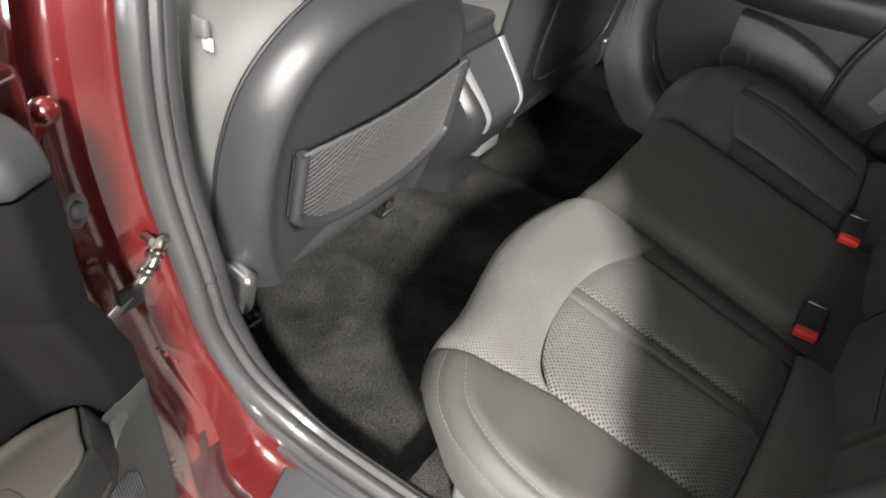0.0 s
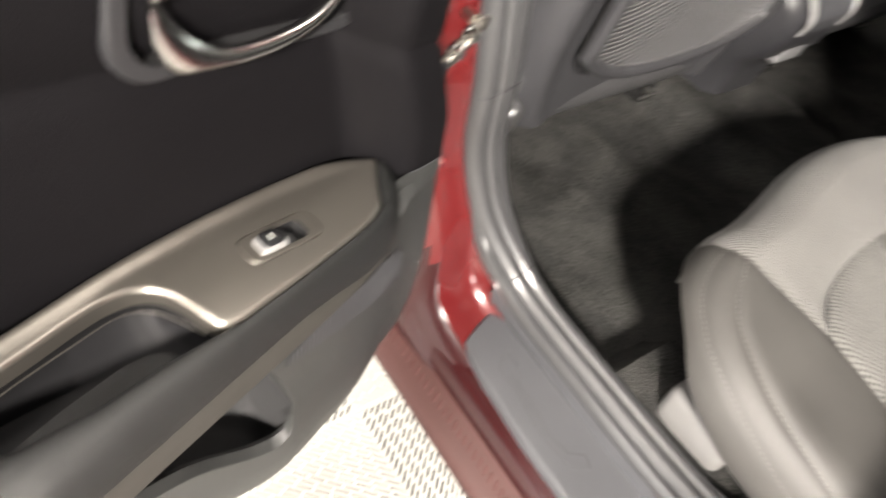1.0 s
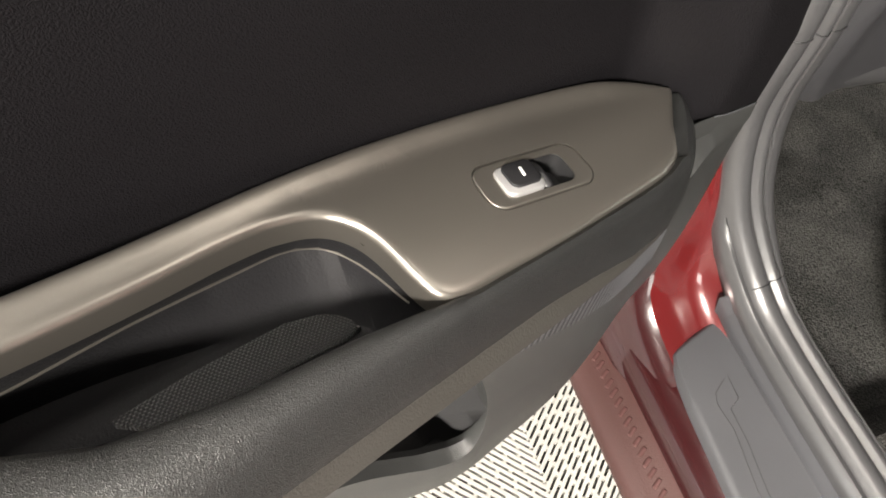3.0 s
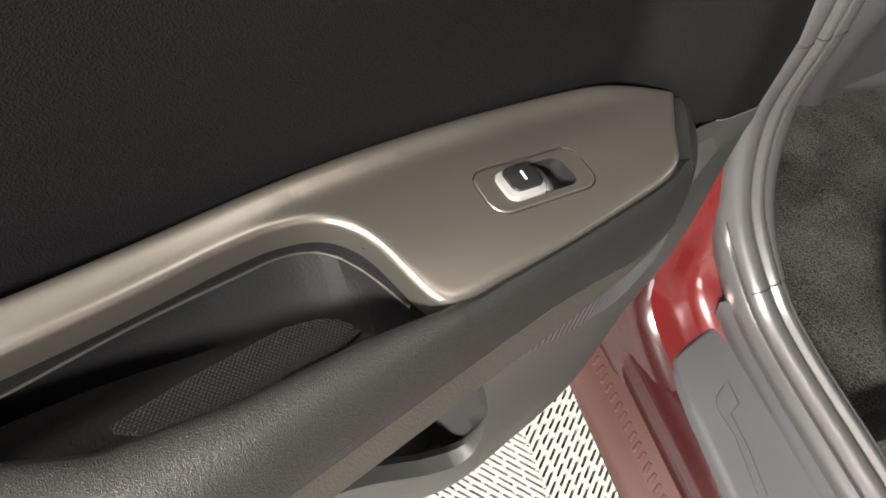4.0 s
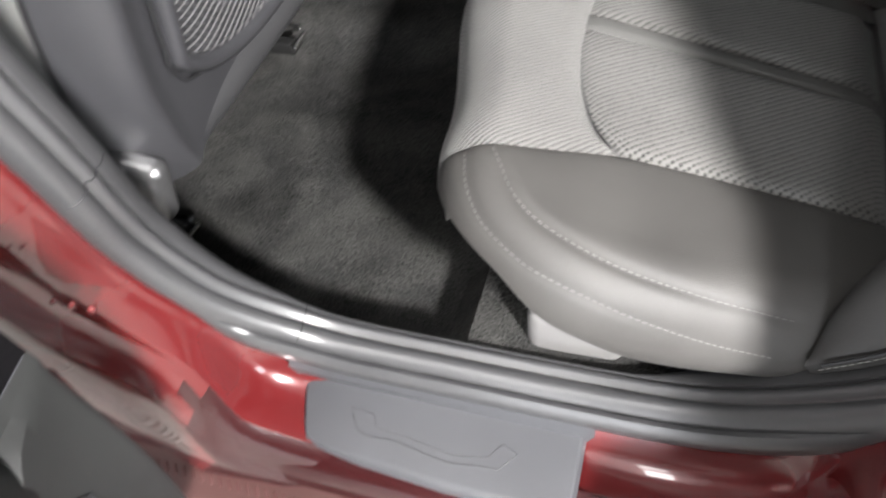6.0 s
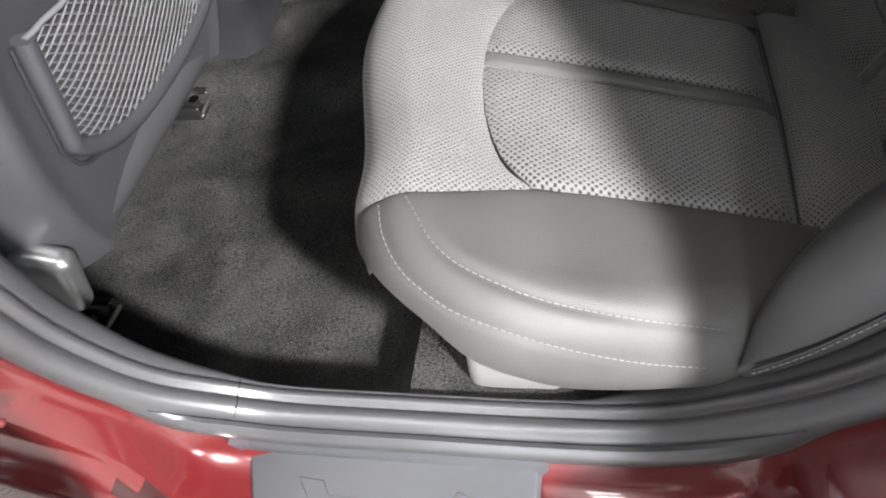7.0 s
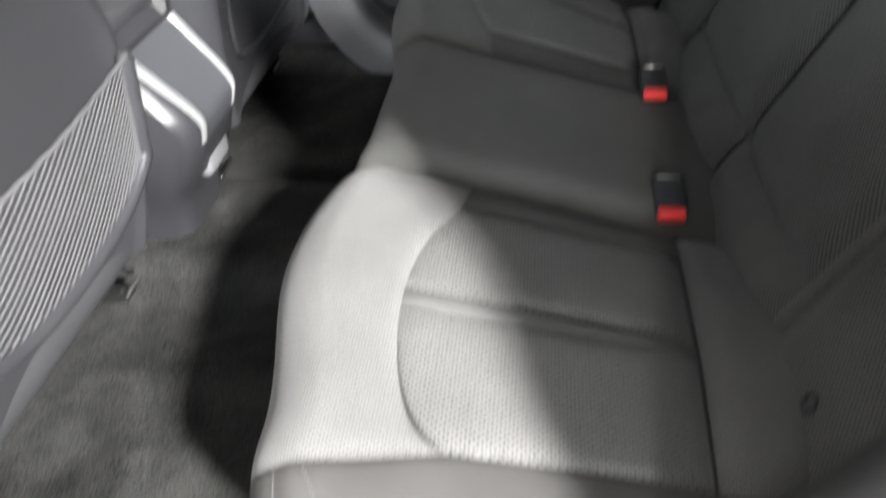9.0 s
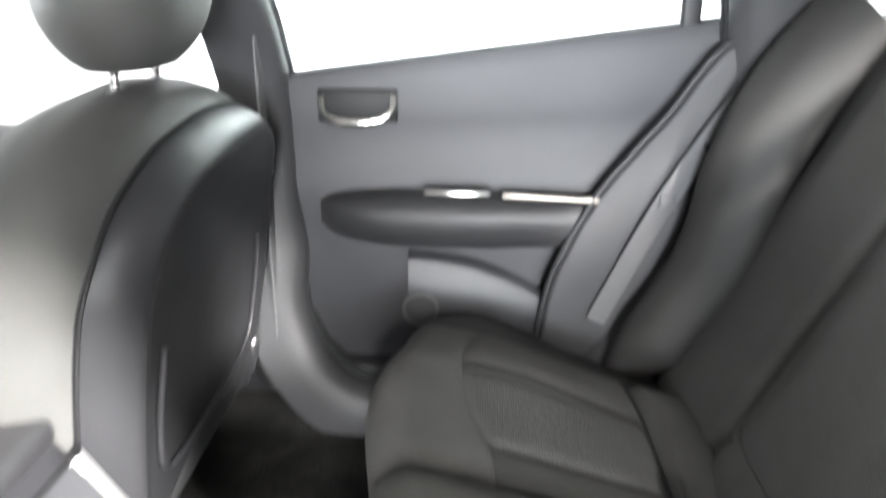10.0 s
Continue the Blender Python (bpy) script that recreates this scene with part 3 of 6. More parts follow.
part("roof", box((1.75, 1.30, 0.03), (0.55, CENTRE, 1.462), bevel=0.012), RED, body, "red roof")
part("roof_pillar", joined(tube([(1.0, 0.945, 1.02), (1.06, 0.99, 1.2), (1.15, 1.06, 1.38), (1.25, 1.12, 1.45)], 0.05, 10), tube([(0.10, 0.915, 0.98), (0.09, 0.95, 1.15), (0.09, 1.02, 1.33), (0.1, 1.07, 1.44)], 0.045, 10),
                           tube([(-0.9, 0.95, 0.98), (-0.6, 1.0, 1.2), (-0.3, 1.06, 1.4)], 0.03, 10), tube([(-0.9, YF - 0.15, 0.98), (-0.6, YF - 0.2, 1.2), (-0.3, YF - 0.26, 1.4)], 0.03, 10),
                           tube([(0.10, YF - 0.115, 0.98), (0.09, YF - 0.15, 1.15), (0.09, YF - 0.22, 1.33), (0.1, YF - 0.27, 1.44)], 0.045, 10),
                           tube([(1.06, YF - 0.145, 1.02), (1.12, YF - 0.19, 1.2), (1.21, YF - 0.26, 1.38), (1.3, YF - 0.32, 1.45)], 0.05, 10)), LINEN, body, "grey trimmed pillars")
tagged(part("headliner", box((1.7, 1.28, 0.012), (0.55, CENTRE, 1.435), bevel=0.004), LINER), "pale cloth headliner under the roof", "headliner", kind="structure")
tagged(part("rear_shelf", joined(box((0.55, 1.36, 0.03), (1.53, CENTRE, 1.0), bevel=0.01), box((0.03, 1.36, 0.75), (1.80, CENTRE, 0.66), bevel=0.01)), BLACK),
       "dark shelf behind the rear seat", "shelf", kind="structure")
tagged(part("dashboard", joined(box((0.4, 1.36, 0.35), (-0.95, CENTRE, 0.82), bevel=0.06, segments=4), box((0.05, 1.5, 0.5), (-1.1, CENTRE, 0.55), bevel=0.01)), BLACK),
       "dark dashboard ahead of the front seats", "dashboard", kind="structure")

# ---- cabin floor: carpet with the middle tunnel and the rise under the bench ----
def carpet_height(x, y):
    d = abs(y - CENTRE)
    z = 0.348 + 0.048 * (1 - step(0.10, 0.19, d))
    z += max(0.04 * step(0.63, 0.70, d), 0.068 * step(0.412, 0.434, x) * step(0.54, 0.575, CENTRE - y))
    z += 0.010 * step(-0.02, -0.18, x)
    z += 0.003 * noise.noise(Vector((x * 9, y * 9, 1.3))) + 0.0045 * abs(noise.noise(Vector((x * 9 + 2 * y, y * 13 - 3 * x, 7.7)))) + 0.0016 * noise.noise(Vector((x * 40, y * 40, 4.1)))
    return z + 0.10 * step(0.50, 0.56, x) * (1 - step(0.54, 0.60, d))


rows = []
for i in range(111):
    x = lerp(-1.05, 0.95, i / 110)
    rows.append([Vector((x, lerp(1.015, 2.50, j / 120), carpet_height(x, lerp(1.015, 2.50, j / 120)))) for j in range(121)])
tagged(part("cabin_floor", grid(rows), CARPET), "worn charcoal carpet of the rear footwell", "carpet", kind="structure")
tagged(part("far_sill", box((1.3, 0.07, 0.20), (0.45, 2.485, 0.36), bevel=0.015, segments=3), BLACK), "black plastic sill trim under the far door", "trim", kind="structure")
SLANT = [(0.655, 0.45), (0.668, 0.58), (0.690, 0.695), (0.756, 0.843), (0.820, 0.935), (0.879, 1.011), (0.925, 1.085), (0.965, 1.128), (1.03, 1.150)]
FAR_TRIM = Matrix.Translation((0, 2.412, 0)) @ Matrix.Rotation(radians(90), 4, "X")
slant_line = [(p.x, p.y) for p in smooth_curve([(x, z, 0) for x, z in SLANT], 40)]
tagged(part("quarter_trim", plate(slant_line + [(1.30, 1.19), (1.74, 1.22), (1.74, 0.45)], 0.035, 0.010, 4, m=FAR_TRIM), mat("dark_grey_side_trim", (0.045, 0.045, 0.048), 0.5, bump=0.3, size=900)), "grey side trim behind the far door", "trim", kind="structure")
tagged(part("quarter_trim", box((0.5, 0.03, 0.75), (1.25, 0.99, 0.72), bevel=0.01), SMOOTH), "dark side trim behind the open door", "trim", kind="structure")
tagged(part("weatherstrip", tube([(x - 0.006, 2.420, z) for x, z in slant_line], 0.006, 8), RUBBER), "black rubber seal behind the far door", "door seal", kind="structure")
tagged(part("floor_pan", box((2.6, 1.5, 0.03), (0.3, CENTRE, 0.25), bevel=0), BLACK, smooth=False), "dark underside of the car", "floor pan", kind="structure")

# ---- the open rear door: u runs out from its hinges, v is height, w comes out of its inner face ----
DOOR_AT = Vector((0.315, 0.745, 0.0))
DU, DW = Vector((0.27, -0.963, 0)).normalized(), Vector((0.963, 0.27, 0)).normalized()


def D(u, v, w):
    return DOOR_AT + u * DU + w * DW + Vector((0, 0, v))


def arm_top(u):
    return 0.775 + 0.11 * u


ARM = Matrix.Translation(D(0, 0.775, 0)) @ Matrix(((DU.x, DW.x, 0, 0), (DU.y, DW.y, 0, 0), (0.11, 0, 1, 0), (0, 0, 0, 1)))
door = thing("car_door", "open rear car door with black trim and grey armrest", "car door", D(0.3, 0.3, -0.06))

# painted shell and its edge at the hinges
part("door_shell", joined(box((1.0, 0.10, 0.66), (0.0, 0.0, 0.0), bevel=0.012)), RED, door, "glossy red painted door shell").matrix_world = \
    Matrix.Translation(D(0.43, 0.70, -0.145)) @ Matrix(((DU.x, DW.x, 0, 0), (DU.y, DW.y, 0, 0), (0, 0, 1, 0), (0, 0, 0, 1)))


def door_loft(profile, u0, u1, n, dense=(), slant=0.0):
    """A surface along the door; slant draws its hinge end back towards the top."""
    rows = []
    for u in sorted([lerp(u0, u1, i / n) for i in range(n + 1)] + list(dense)):
        near = slant * (1 - step(-0.035, 0.16, u))
        rows.append([D(u + near * step(0.775, 0.92, v), v, w) for v, w in profile(u)])
    return grid(rows)


def hinge_shift(u):
    """The trim comes forward towards the hinges and turns in sharply at its end."""
    return -0.041 * (1 - step(0.004, 0.046, u)) + 0.07 * (1 - step(-0.0345, -0.0300, u)) ** 2


def upper(u):
    e = hinge_shift(u)
    crease = 0.877 + 0.17 * (u + 0.03)
    a = lerp(0.700, arm_top(u) - 0.03, step(0.0, 0.05, u))
    t = [(a, -0.050), (lerp(a, crease, 0.3), -0.0505), (lerp(a, crease, 0.6), -0.051), (lerp(a, crease, 0.85), -0.053), (crease - 0.005, -0.0548), (crease, -0.0575),
         (crease + 0.004, -0.0570), (crease + 0.014, -0.0535), (lerp(crease, 0.995, 0.45), -0.050), (lerp(crease, 1.008, 0.7), -0.048), (0.9985, -0.0500)]
    return [(v, w - e) for v, w in t]


def ledge(u):
    e = hinge_shift(u) + 0.004
    return [(v + 0.013, w - e) for v, w in ((0.9855, -0.0500), (0.988, -0.0472), (0.996, -0.0462), (1.008, -0.0490), (1.018, -0.0560), (1.024, -0.0680), (1.027, -0.085), (1.026, -0.10), (1.01, -0.112))]


def loft_at(profile, us):
    return grid([[D(u, v, w) for v, w in profile(u)] for u in us])


part("upper_panel", door_loft(upper, -0.0345, 0.78, 110, [-0.034, -0.0335, -0.033, -0.032, -0.031, -0.030, -0.028], 0.038), PANEL, door, "soft black grained vinyl")
part("window_ledge", door_loft(ledge, -0.0345, 0.78, 60, [-0.034, -0.0335, -0.033, -0.032, -0.031, -0.030, -0.028], 0.038), SMOOTH, door, "smooth ledge under the window")

OUT_EDGE = [(0.0643, 0.0078), (0.076, 0.0133), (0.092, 0.0165), (0.149, 0.0235), (0.182, 0.026), (0.203, 0.0275), (0.2135, 0.0245), (0.2185, 0.0160), (0.2235, -0.006), (0.2285, -0.0165), (0.2365, -0.0235), (0.249, -0.0268), (0.270, -0.0262), (0.345, -0.0160), (0.56, 0.004)]


def out_edge(u):
    return along(OUT_EDGE, u)


TRIM_IN = [(0.0312, -0.0285), (0.0330, -0.0310), (0.0420, -0.0362), (0.056, -0.0415), (0.08, -0.0460), (0.126, -0.0488), (0.18, -0.0492), (0.242, -0.0455), (0.34, -0.0325), (0.56, -0.012)]


def trim_outline():
    pts = [Vector((u, w, 0)) for u, w in OUT_EDGE] + [Vector((u, w, 0)) for u, w in TRIM_IN[::-1]] + [Vector((0.0322, -0.0268, 0)), Vector((0.0405, -0.0182, 0)), Vector((0.0510, -0.0075, 0)), Vector((0.0580, 0.0012, 0))]
    return [(p.x, p.y) for p in smooth_curve(pts, 420, closed=True)]


def offset(outline, d):
    out = []
    n = len(outline)
    area2 = sum(a[0] * b[1] - b[0] * a[1] for a, b in zip(outline, outline[1:] + outline[:1]))
    s = 1 if area2 > 0 else -1
    for i in range(n):
        (x0, y0), (x1, y1) = outline[i - 1], outline[(i + 1) % n]
        tx, ty = x1 - x0, y1 - y0
        k = math.hypot(tx, ty) or 1
        out.append((outline[i][0] - s * ty / k * d, outline[i][1] + s * tx / k * d))
    return out


def ring_plate(outer, hole, thick, round_edge, m):
    """A plate with a hole, its outer rim rounded over."""
    bm = bmesh.new()
    loops = []
    loops.append([bm.verts.new((x, y, 0)) for x, y in offset(outer, round_edge * 1.25)])
    for k in range(5):
        a = k / 4 * math.pi / 2
        loops.append([bm.verts.new((x, y, -round_edge * (1 - math.cos(a)))) for x, y in offset(outer, round_edge * (1 - math.sin(a)))])
    loops.append([bm.verts.new((x, y, -thick)) for x, y in outer])
    for a, b in zip(loops, loops[1:]):
        for i in range(len(a)):
            bm.faces.new((a[i - 1], a[i], b[i], b[i - 1]))
    top = [bm.edges.get((loops[0][i - 1], loops[0][i])) for i in range(len(outer))]
    edges = list(top)
    if hole:
        h0 = [bm.verts.new((x, y, 0)) for x, y in hole]
        h1 = [bm.verts.new((x, y, -thick)) for x, y in hole]
        edges += [bm.edges.new((h0[i - 1], h0[i])) for i in range(len(h0))]
        for i in range(len(h0)):
            bm.faces.new((h0[i - 1], h0[i], h1[i], h1[i - 1]))
    bmesh.ops.triangle_fill(bm, use_beauty=True, use_dissolve=False, edges=edges)
    bmesh.ops.recalc_face_normals(bm, faces=bm.faces)
    bmesh.ops.transform(bm, matrix=m, verts=bm.verts)
    return bm


def crowned_plate(outer, hole, thick, m, crown):
    """A plate with a hole; its rim rolls over in a wide soft curve and its face is gently domed by crown(x, y)."""
    bm = bmesh.new()
    profile = ((0.0, -thick), (0.0, -0.0034), (0.0002, -0.0024), (0.0007, -0.0014), (0.0015, -0.0006), (0.0026, -0.0002), (0.0040, 0.0), (0.0060, 0.0))
    loops = [[bm.verts.new((x, y, z)) for x, y in offset(outer, d)] for d, z in profile]
    for a, b in zip(loops, loops[1:]):
        for i in range(len(a)):
            bm.faces.new((a[i - 1], a[i], b[i], b[i - 1]))
    edges = [bm.edges.get((loops[-1][i - 1], loops[-1][i])) for i in range(len(outer))]
    h0 = [bm.verts.new((x, y, 0)) for x, y in hole]
    h1 = [bm.verts.new((x, y, -thick)) for x, y in hole]
    edges += [bm.edges.new((h0[i - 1], h0[i])) for i in range(len(h0))]
    for i in range(len(h0)):
        bm.faces.new((h0[i - 1], h0[i], h1[i], h1[i - 1]))
    filled = bmesh.ops.triangle_fill(bm, use_beauty=True, use_dissolve=False, edges=edges)
    keep = set(edges)
    faces = [g for g in filled["geom"] if isinstance(g, bmesh.types.BMFace)]
    for _ in range(6):
        long = [e for e in {e for f in faces for e in f.edges} if e not in keep and e.calc_length() > 0.0042]
        if not long:
            break
        bmesh.ops.subdivide_edges(bm, edges=long, cuts=1)
        faces = [f for f in bm.faces if all(abs(v.co.z) < 1e-7 for v in f.verts)]
        bmesh.ops.triangulate(bm, faces=faces)
        faces = [f for f in bm.faces if all(abs(v.co.z) < 1e-7 for v in f.verts)]
    bmesh.ops.recalc_face_normals(bm, faces=bm.faces)
    for v in bm.verts:
        v.co.z += crown(v.co.x, v.co.y)
    bmesh.ops.transform(bm, matrix=m, verts=bm.verts)
    return bm


def crown(u, w):
    """The trim's face falls away towards the sitter and rises in a soft lip along the panel."""
    lip = along(TRIM_IN, u)
    return -0.9 * max(0.0, w + 0.03) ** 2 + 0.0036 * (1 - step(0.0, 0.0135, w - lip)) * step(0.036, 0.085, u)


def turned(pts, deg, cx, cy):
    a = radians(deg)
    return [(cx + x * math.cos(a) - y * math.sin(a), cy + x * math.sin(a) + y * math.cos(a)) for x, y in pts]


SW, SWW, TURN_SW = 0.1435, -0.0085, -3
bezel_line = turned(rounded(0.0575, 0.0250, 0.0085), TURN_SW, SW, SWW)
opening = turned(rounded(0.0375, 0.0168, 0.0050), TURN_SW, SW, SWW)
arm = part("armrest_trim", crowned_plate(trim_outline(), bezel_line, 0.014, ARM, crown), GUN, door, "satin gunmetal grey armrest trim")
part("switch_bezel", ring_plate(offset(bezel_line, 0.0006), opening, 0.016, 0.0008, ARM @ Matrix.Translation((0, 0, -0.0003))), GUN, arm, "gunmetal frame round the window switch")
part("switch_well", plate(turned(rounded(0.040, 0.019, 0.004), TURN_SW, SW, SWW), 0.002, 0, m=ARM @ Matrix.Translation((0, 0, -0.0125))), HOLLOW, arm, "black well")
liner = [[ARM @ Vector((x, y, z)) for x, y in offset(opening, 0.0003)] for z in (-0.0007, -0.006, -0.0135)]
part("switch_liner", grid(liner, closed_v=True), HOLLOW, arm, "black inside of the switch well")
KN = ARM @ Matrix.Translation((SW, SWW, 0)) @ Matrix.Rotation(radians(TURN_SW), 4, "Z")
knob = part("window_switch", joined(plate([(x + 0.0083, y) for x, y in rounded(0.0205, 0.0162, 0.0045)], 0.011, 0.001, m=KN @ Matrix.Translation((0, 0, 0.0010)))), SILVER, arm, "silver edged window switch")
part("switch_face", plate([(x + 0.0068, y - 0.0015) for x, y in rounded(0.0160, 0.0128, 0.0036)], 0.002, 0.0008, m=KN @ Matrix.Translation((0, 0, 0.0024))), mat("matt_black_switch", (0.010, 0.010, 0.011), 0.5, spec=0.25), knob, "black switch face")
part("switch_mark", box((0.0012, 0.0050, 0.0006), bevel=0.0002, segments=1), WHITE, knob, "white line mark").matrix_world = KN @ Matrix.Translation((0.0066, -0.0016, 0.0027)) @ Matrix.Rotation(radians(-8), 4, "Z")
part("switch_hump", tube([KN @ Vector((-0.0035, y, -0.0022 - 0.004 * (abs(y) / 0.0084) ** 4)) for y in (-0.0084, -0.006, -0.003, 0, 0.003, 0.006, 0.0084)], 0.0026, 10), BLACK, knob, "black rounded lip")


def strip_low(u):
    """Lower edge of the satin strip under the armrest."""
    return 0.775 + 0.11 * u - 0.0475


PAD_IN = [(0.2, 0.0275), (0.225, 0.0255), (0.25, 0.0245), (0.29, 0.0255), (0.33, 0.022), (0.36, 0.010), (0.42, -0.006), (0.6, -0.02)]
PAD_FAR = [(0.055, 0.0195), (0.062, 0.0220), (0.0765, 0.0262), (0.10, 0.0320), (0.146, 0.0390), (0.198, 0.0456), (0.30, 0.0589), (0.60, 0.0973)]
PAD_FORM = [(-0.02, -0.012), (0.0, -0.0065), (0.06, -0.0040), (0.16, -0.0022), (0.30, -0.0014), (0.46, -0.0030), (0.62, -0.0075), (0.77, -0.0150), (0.89, -0.0240), (0.97, -0.0320), (1.0, -0.0385)]


def pad(u):
    """The padded armrest outside the trim, from its inner edge over the top to the strip underneath."""
    g = step(0.203, 0.2135, u)
    w0 = lerp(out_edge(u) - 0.002, along(PAD_IN, u), g)
    k = step(0.060, 0.17, u)
    far = along(PAD_FAR, u) - 0.0055 * k
    drop = lerp(0.0385, 0.0275, k)
    a, b, low = arm_top(u), far - w0, strip_low(u)
    pts = [(a + dv * drop / 0.0385 - 0.0035 * (1 - g) * (1 - min(1, f * 3)), w0 + f * b) for f, dv in PAD_FORM]
    s, lip = a - drop, along(PAD_FAR, u)
    return pts + [(s - 0.0016, far + 0.0003), (s - 0.0028, far - 0.0014), (s - 0.0040, far - 0.0002), (lerp(s - 0.004, low, 0.5), lerp(far, lip, 0.62) + 0.0004), (low + 0.0024, lip - 0.0002), (low, lip - 0.0030), (low - 0.001, lip - 0.030)]


part("armrest_pad", door_loft(lambda u: pad(u)[:12], 0.060, 0.60, 130), LEATHER, door, "black grained vinyl armrest pad")
part("armrest_edge", door_loft(lambda u: pad(u)[12:], 0.060, 0.60, 70), STRIP, door, "dull olive grey strip under the armrest")
# the pad's rounded front end, from the trim's end round to the panel
first = pad(0.060)
nose_in = smooth_curve([(0.060, first[1][1], 0), (0.0505, -0.0082, 0), (0.0395, -0.0188, 0), (0.0322, -0.0265, 0), (0.038, -0.036, 0)], 29)
nose_out = smooth_curve([(0.060, first[10][1], 0), (0.044, 0.0135, 0), (0.0275, 0.001, 0), (0.0185, -0.020, 0), (0.024, -0.050, 0)], 29)
rows = []
for i, (p, q) in enumerate(zip(nose_in, nose_out)):
    row = []
    sink = 0.018 * step(0.72, 1.0, i / 28)
    for f, dv in PAD_FORM + [(1.01, -0.0425), (0.99, -0.052), (0.9, -0.060), (0.4, -0.066)]:
        u, w = lerp(p.x, q.x, f), lerp(p.y, q.y, f)
        row.append(D(u, arm_top(u) + dv - sink - 0.0035 * (1 - min(1, f * 3)), w))
    rows.append(row)
part("armrest_nose", grid(rows), LEATHER, door, "rounded front end of the armrest pad")

RIM = [(0.204, 0.0265), (0.2135, 0.0190), (0.2177, 0.0090), (0.2215, -0.0040), (0.225, -0.0130), (0.230, -0.0215), (0.236, -0.0270), (0.244, -0.0300), (0.254, -0.0308), (0.305, -0.0251), (0.352, -0.0170), (0.60, 0.006)]
FOOT = [(0.204, 0.0265), (0.215, 0.018), (0.224, 0.006), (0.2315, -0.003), (0.240, -0.0115), (0.258, -0.0155), (0.285, -0.0170), (0.32, -0.0210), (0.352, -0.0215), (0.60, -0.005)]
MAT_OUT = [(0.204, 0.0265), (0.220, 0.016), (0.235, 0.0065), (0.2647, 0.0055), (0.294, 0.0095), (0.3166, 0.0095), (0.36, 0.000), (0.60, -0.004)]


def grip(u):
    """The pull grip: under the trim's rim a sloping back wall, a narrow floor, and the pad's inner face."""
    g = step(0.203, 0.226, u)
    e, a, l = out_edge(u), arm_top(u), along(RIM, u)
    foot, out = soft(FOOT, u, 0.012), soft(MAT_OUT, u, 0.012)
    (v1, w1), (v2, w2) = pad(u)[0], pad(u)[1]
    return [(a - 0.009, e - 0.0012), (a - 0.016 - 0.004 * g, lerp(e - 0.001, l, 0.6)), (a - 0.016 - 0.009 * g, l), (a - 0.017 - 0.0095 * g, l - 0.0006), (a - 0.018 - 0.020 * g, lerp(l, foot, 0.5)), (a - 0.018 - 0.032 * g, lerp(l, foot, 0.95)),
            (a - 0.018 - 0.034 * g, lerp(foot, out, 0.2)), (a - 0.018 - 0.034 * g, lerp(foot, out, 0.85)), (a - 0.018 - 0.030 * g, lerp(out, w1, 0.12)), (a - 0.017 - 0.013 * g, lerp(out, w1, 0.62)), (v1, w1), (v2, w2)]


GRIP_US = sorted([lerp(0.204, 0.60, i / 90) for i in range(91)] + [0.205 + 0.001 * i for i in range(40)])
part("grip_recess", grid([[D(u, v, w) for v, w in grip(u)] for u in GRIP_US]), RECESS, door, "black moulded pull grip recess")
part("trim_skirt", tube(smooth_curve([D(u, arm_top(u) - 0.0252, along(RIM, u) + 0.0003) for u in [0.2170, 0.2185, 0.2215, 0.225, 0.230, 0.236, 0.244, 0.254] + [0.27 + 0.02 * i for i in range(17)]], 120), 0.00055, 6), GUN, door, "thin bright lower rim of the trim")
MAT_A = [(0.2315, 0.0005), (0.2330, -0.0045), (0.2365, -0.0085), (0.2425, -0.0120), (0.2578, -0.0145), (0.297, -0.0105), (0.3276, -0.0052), (0.34, -0.004)]
MAT_B = [(0.2315, 0.0010), (0.238, 0.0030), (0.2647, 0.0045), (0.294, 0.0085), (0.3120, 0.0080), (0.3276, -0.0030)]
rows, uvs = [], []
for i in range(41):
    u = lerp(0.2315, 0.3276, i / 40)
    a, b = along(MAT_A, u), along(MAT_B, u)
    rows.append([D(u, arm_top(u) - 0.0500 + lift, lerp(a, b, f)) for f, lift in ((0, -0.003), (0, 0.0), (0.06, 0.0008), (0.35, 0.0009), (0.65, 0.0009), (0.94, 0.0008), (1, 0), (1, -0.003))])
    uvs.append([(u, lerp(a, b, f)) for f in (0, 0, 0.06, 0.35, 0.65, 0.94, 1, 1)])
part("recess_mat", grid(rows, uv=uvs), weave("dotted_rubber_mat", (0.020, 0.020, 0.021), (0.008, 0.008, 0.008), 0.0019), door, "small dotted rubber mat")


PANEL_OUT = [(0.42, -0.03), (0.44, -0.02), (0.48, -0.006), (0.50, 0.002), (0.52, 0.012), (0.54, 0.022), (0.56, 0.0265), (0.60, 0.0295), (0.65, 0.0305), (0.70, 0.030), (0.74, 0.028)]
PANEL_HINGE = [(0.42, -0.04), (0.46, -0.022), (0.50, -0.012), (0.55, -0.005), (0.60, -0.001), (0.65, 0.0), (0.70, -0.004), (0.74, -0.008)]


BULGE = [(-0.04, 0.0), (0.0, 0.004), (0.05, 0.0075), (0.115, 0.0095), (0.15, 0.0145), (0.175, 0.0170), (0.20, 0.0125), (0.224, 0.0060), (0.256, -0.003), (0.32, -0.010), (0.80, -0.012)]


def panel_w(u, v):
    end = 0.06 * (1 - step(-0.0345, -0.0300, u)) + 0.002 * (1 - step(-0.0315, -0.026, u)) ** 2
    return lerp(soft(PANEL_HINGE, v, 0.025), soft(PANEL_OUT, v, 0.025), step(-0.035, 0.118, u)) - end + soft(BULGE, u, 0.018) * (1 - step(0.585, 0.69, v)) * step(0.40, 0.50, v)


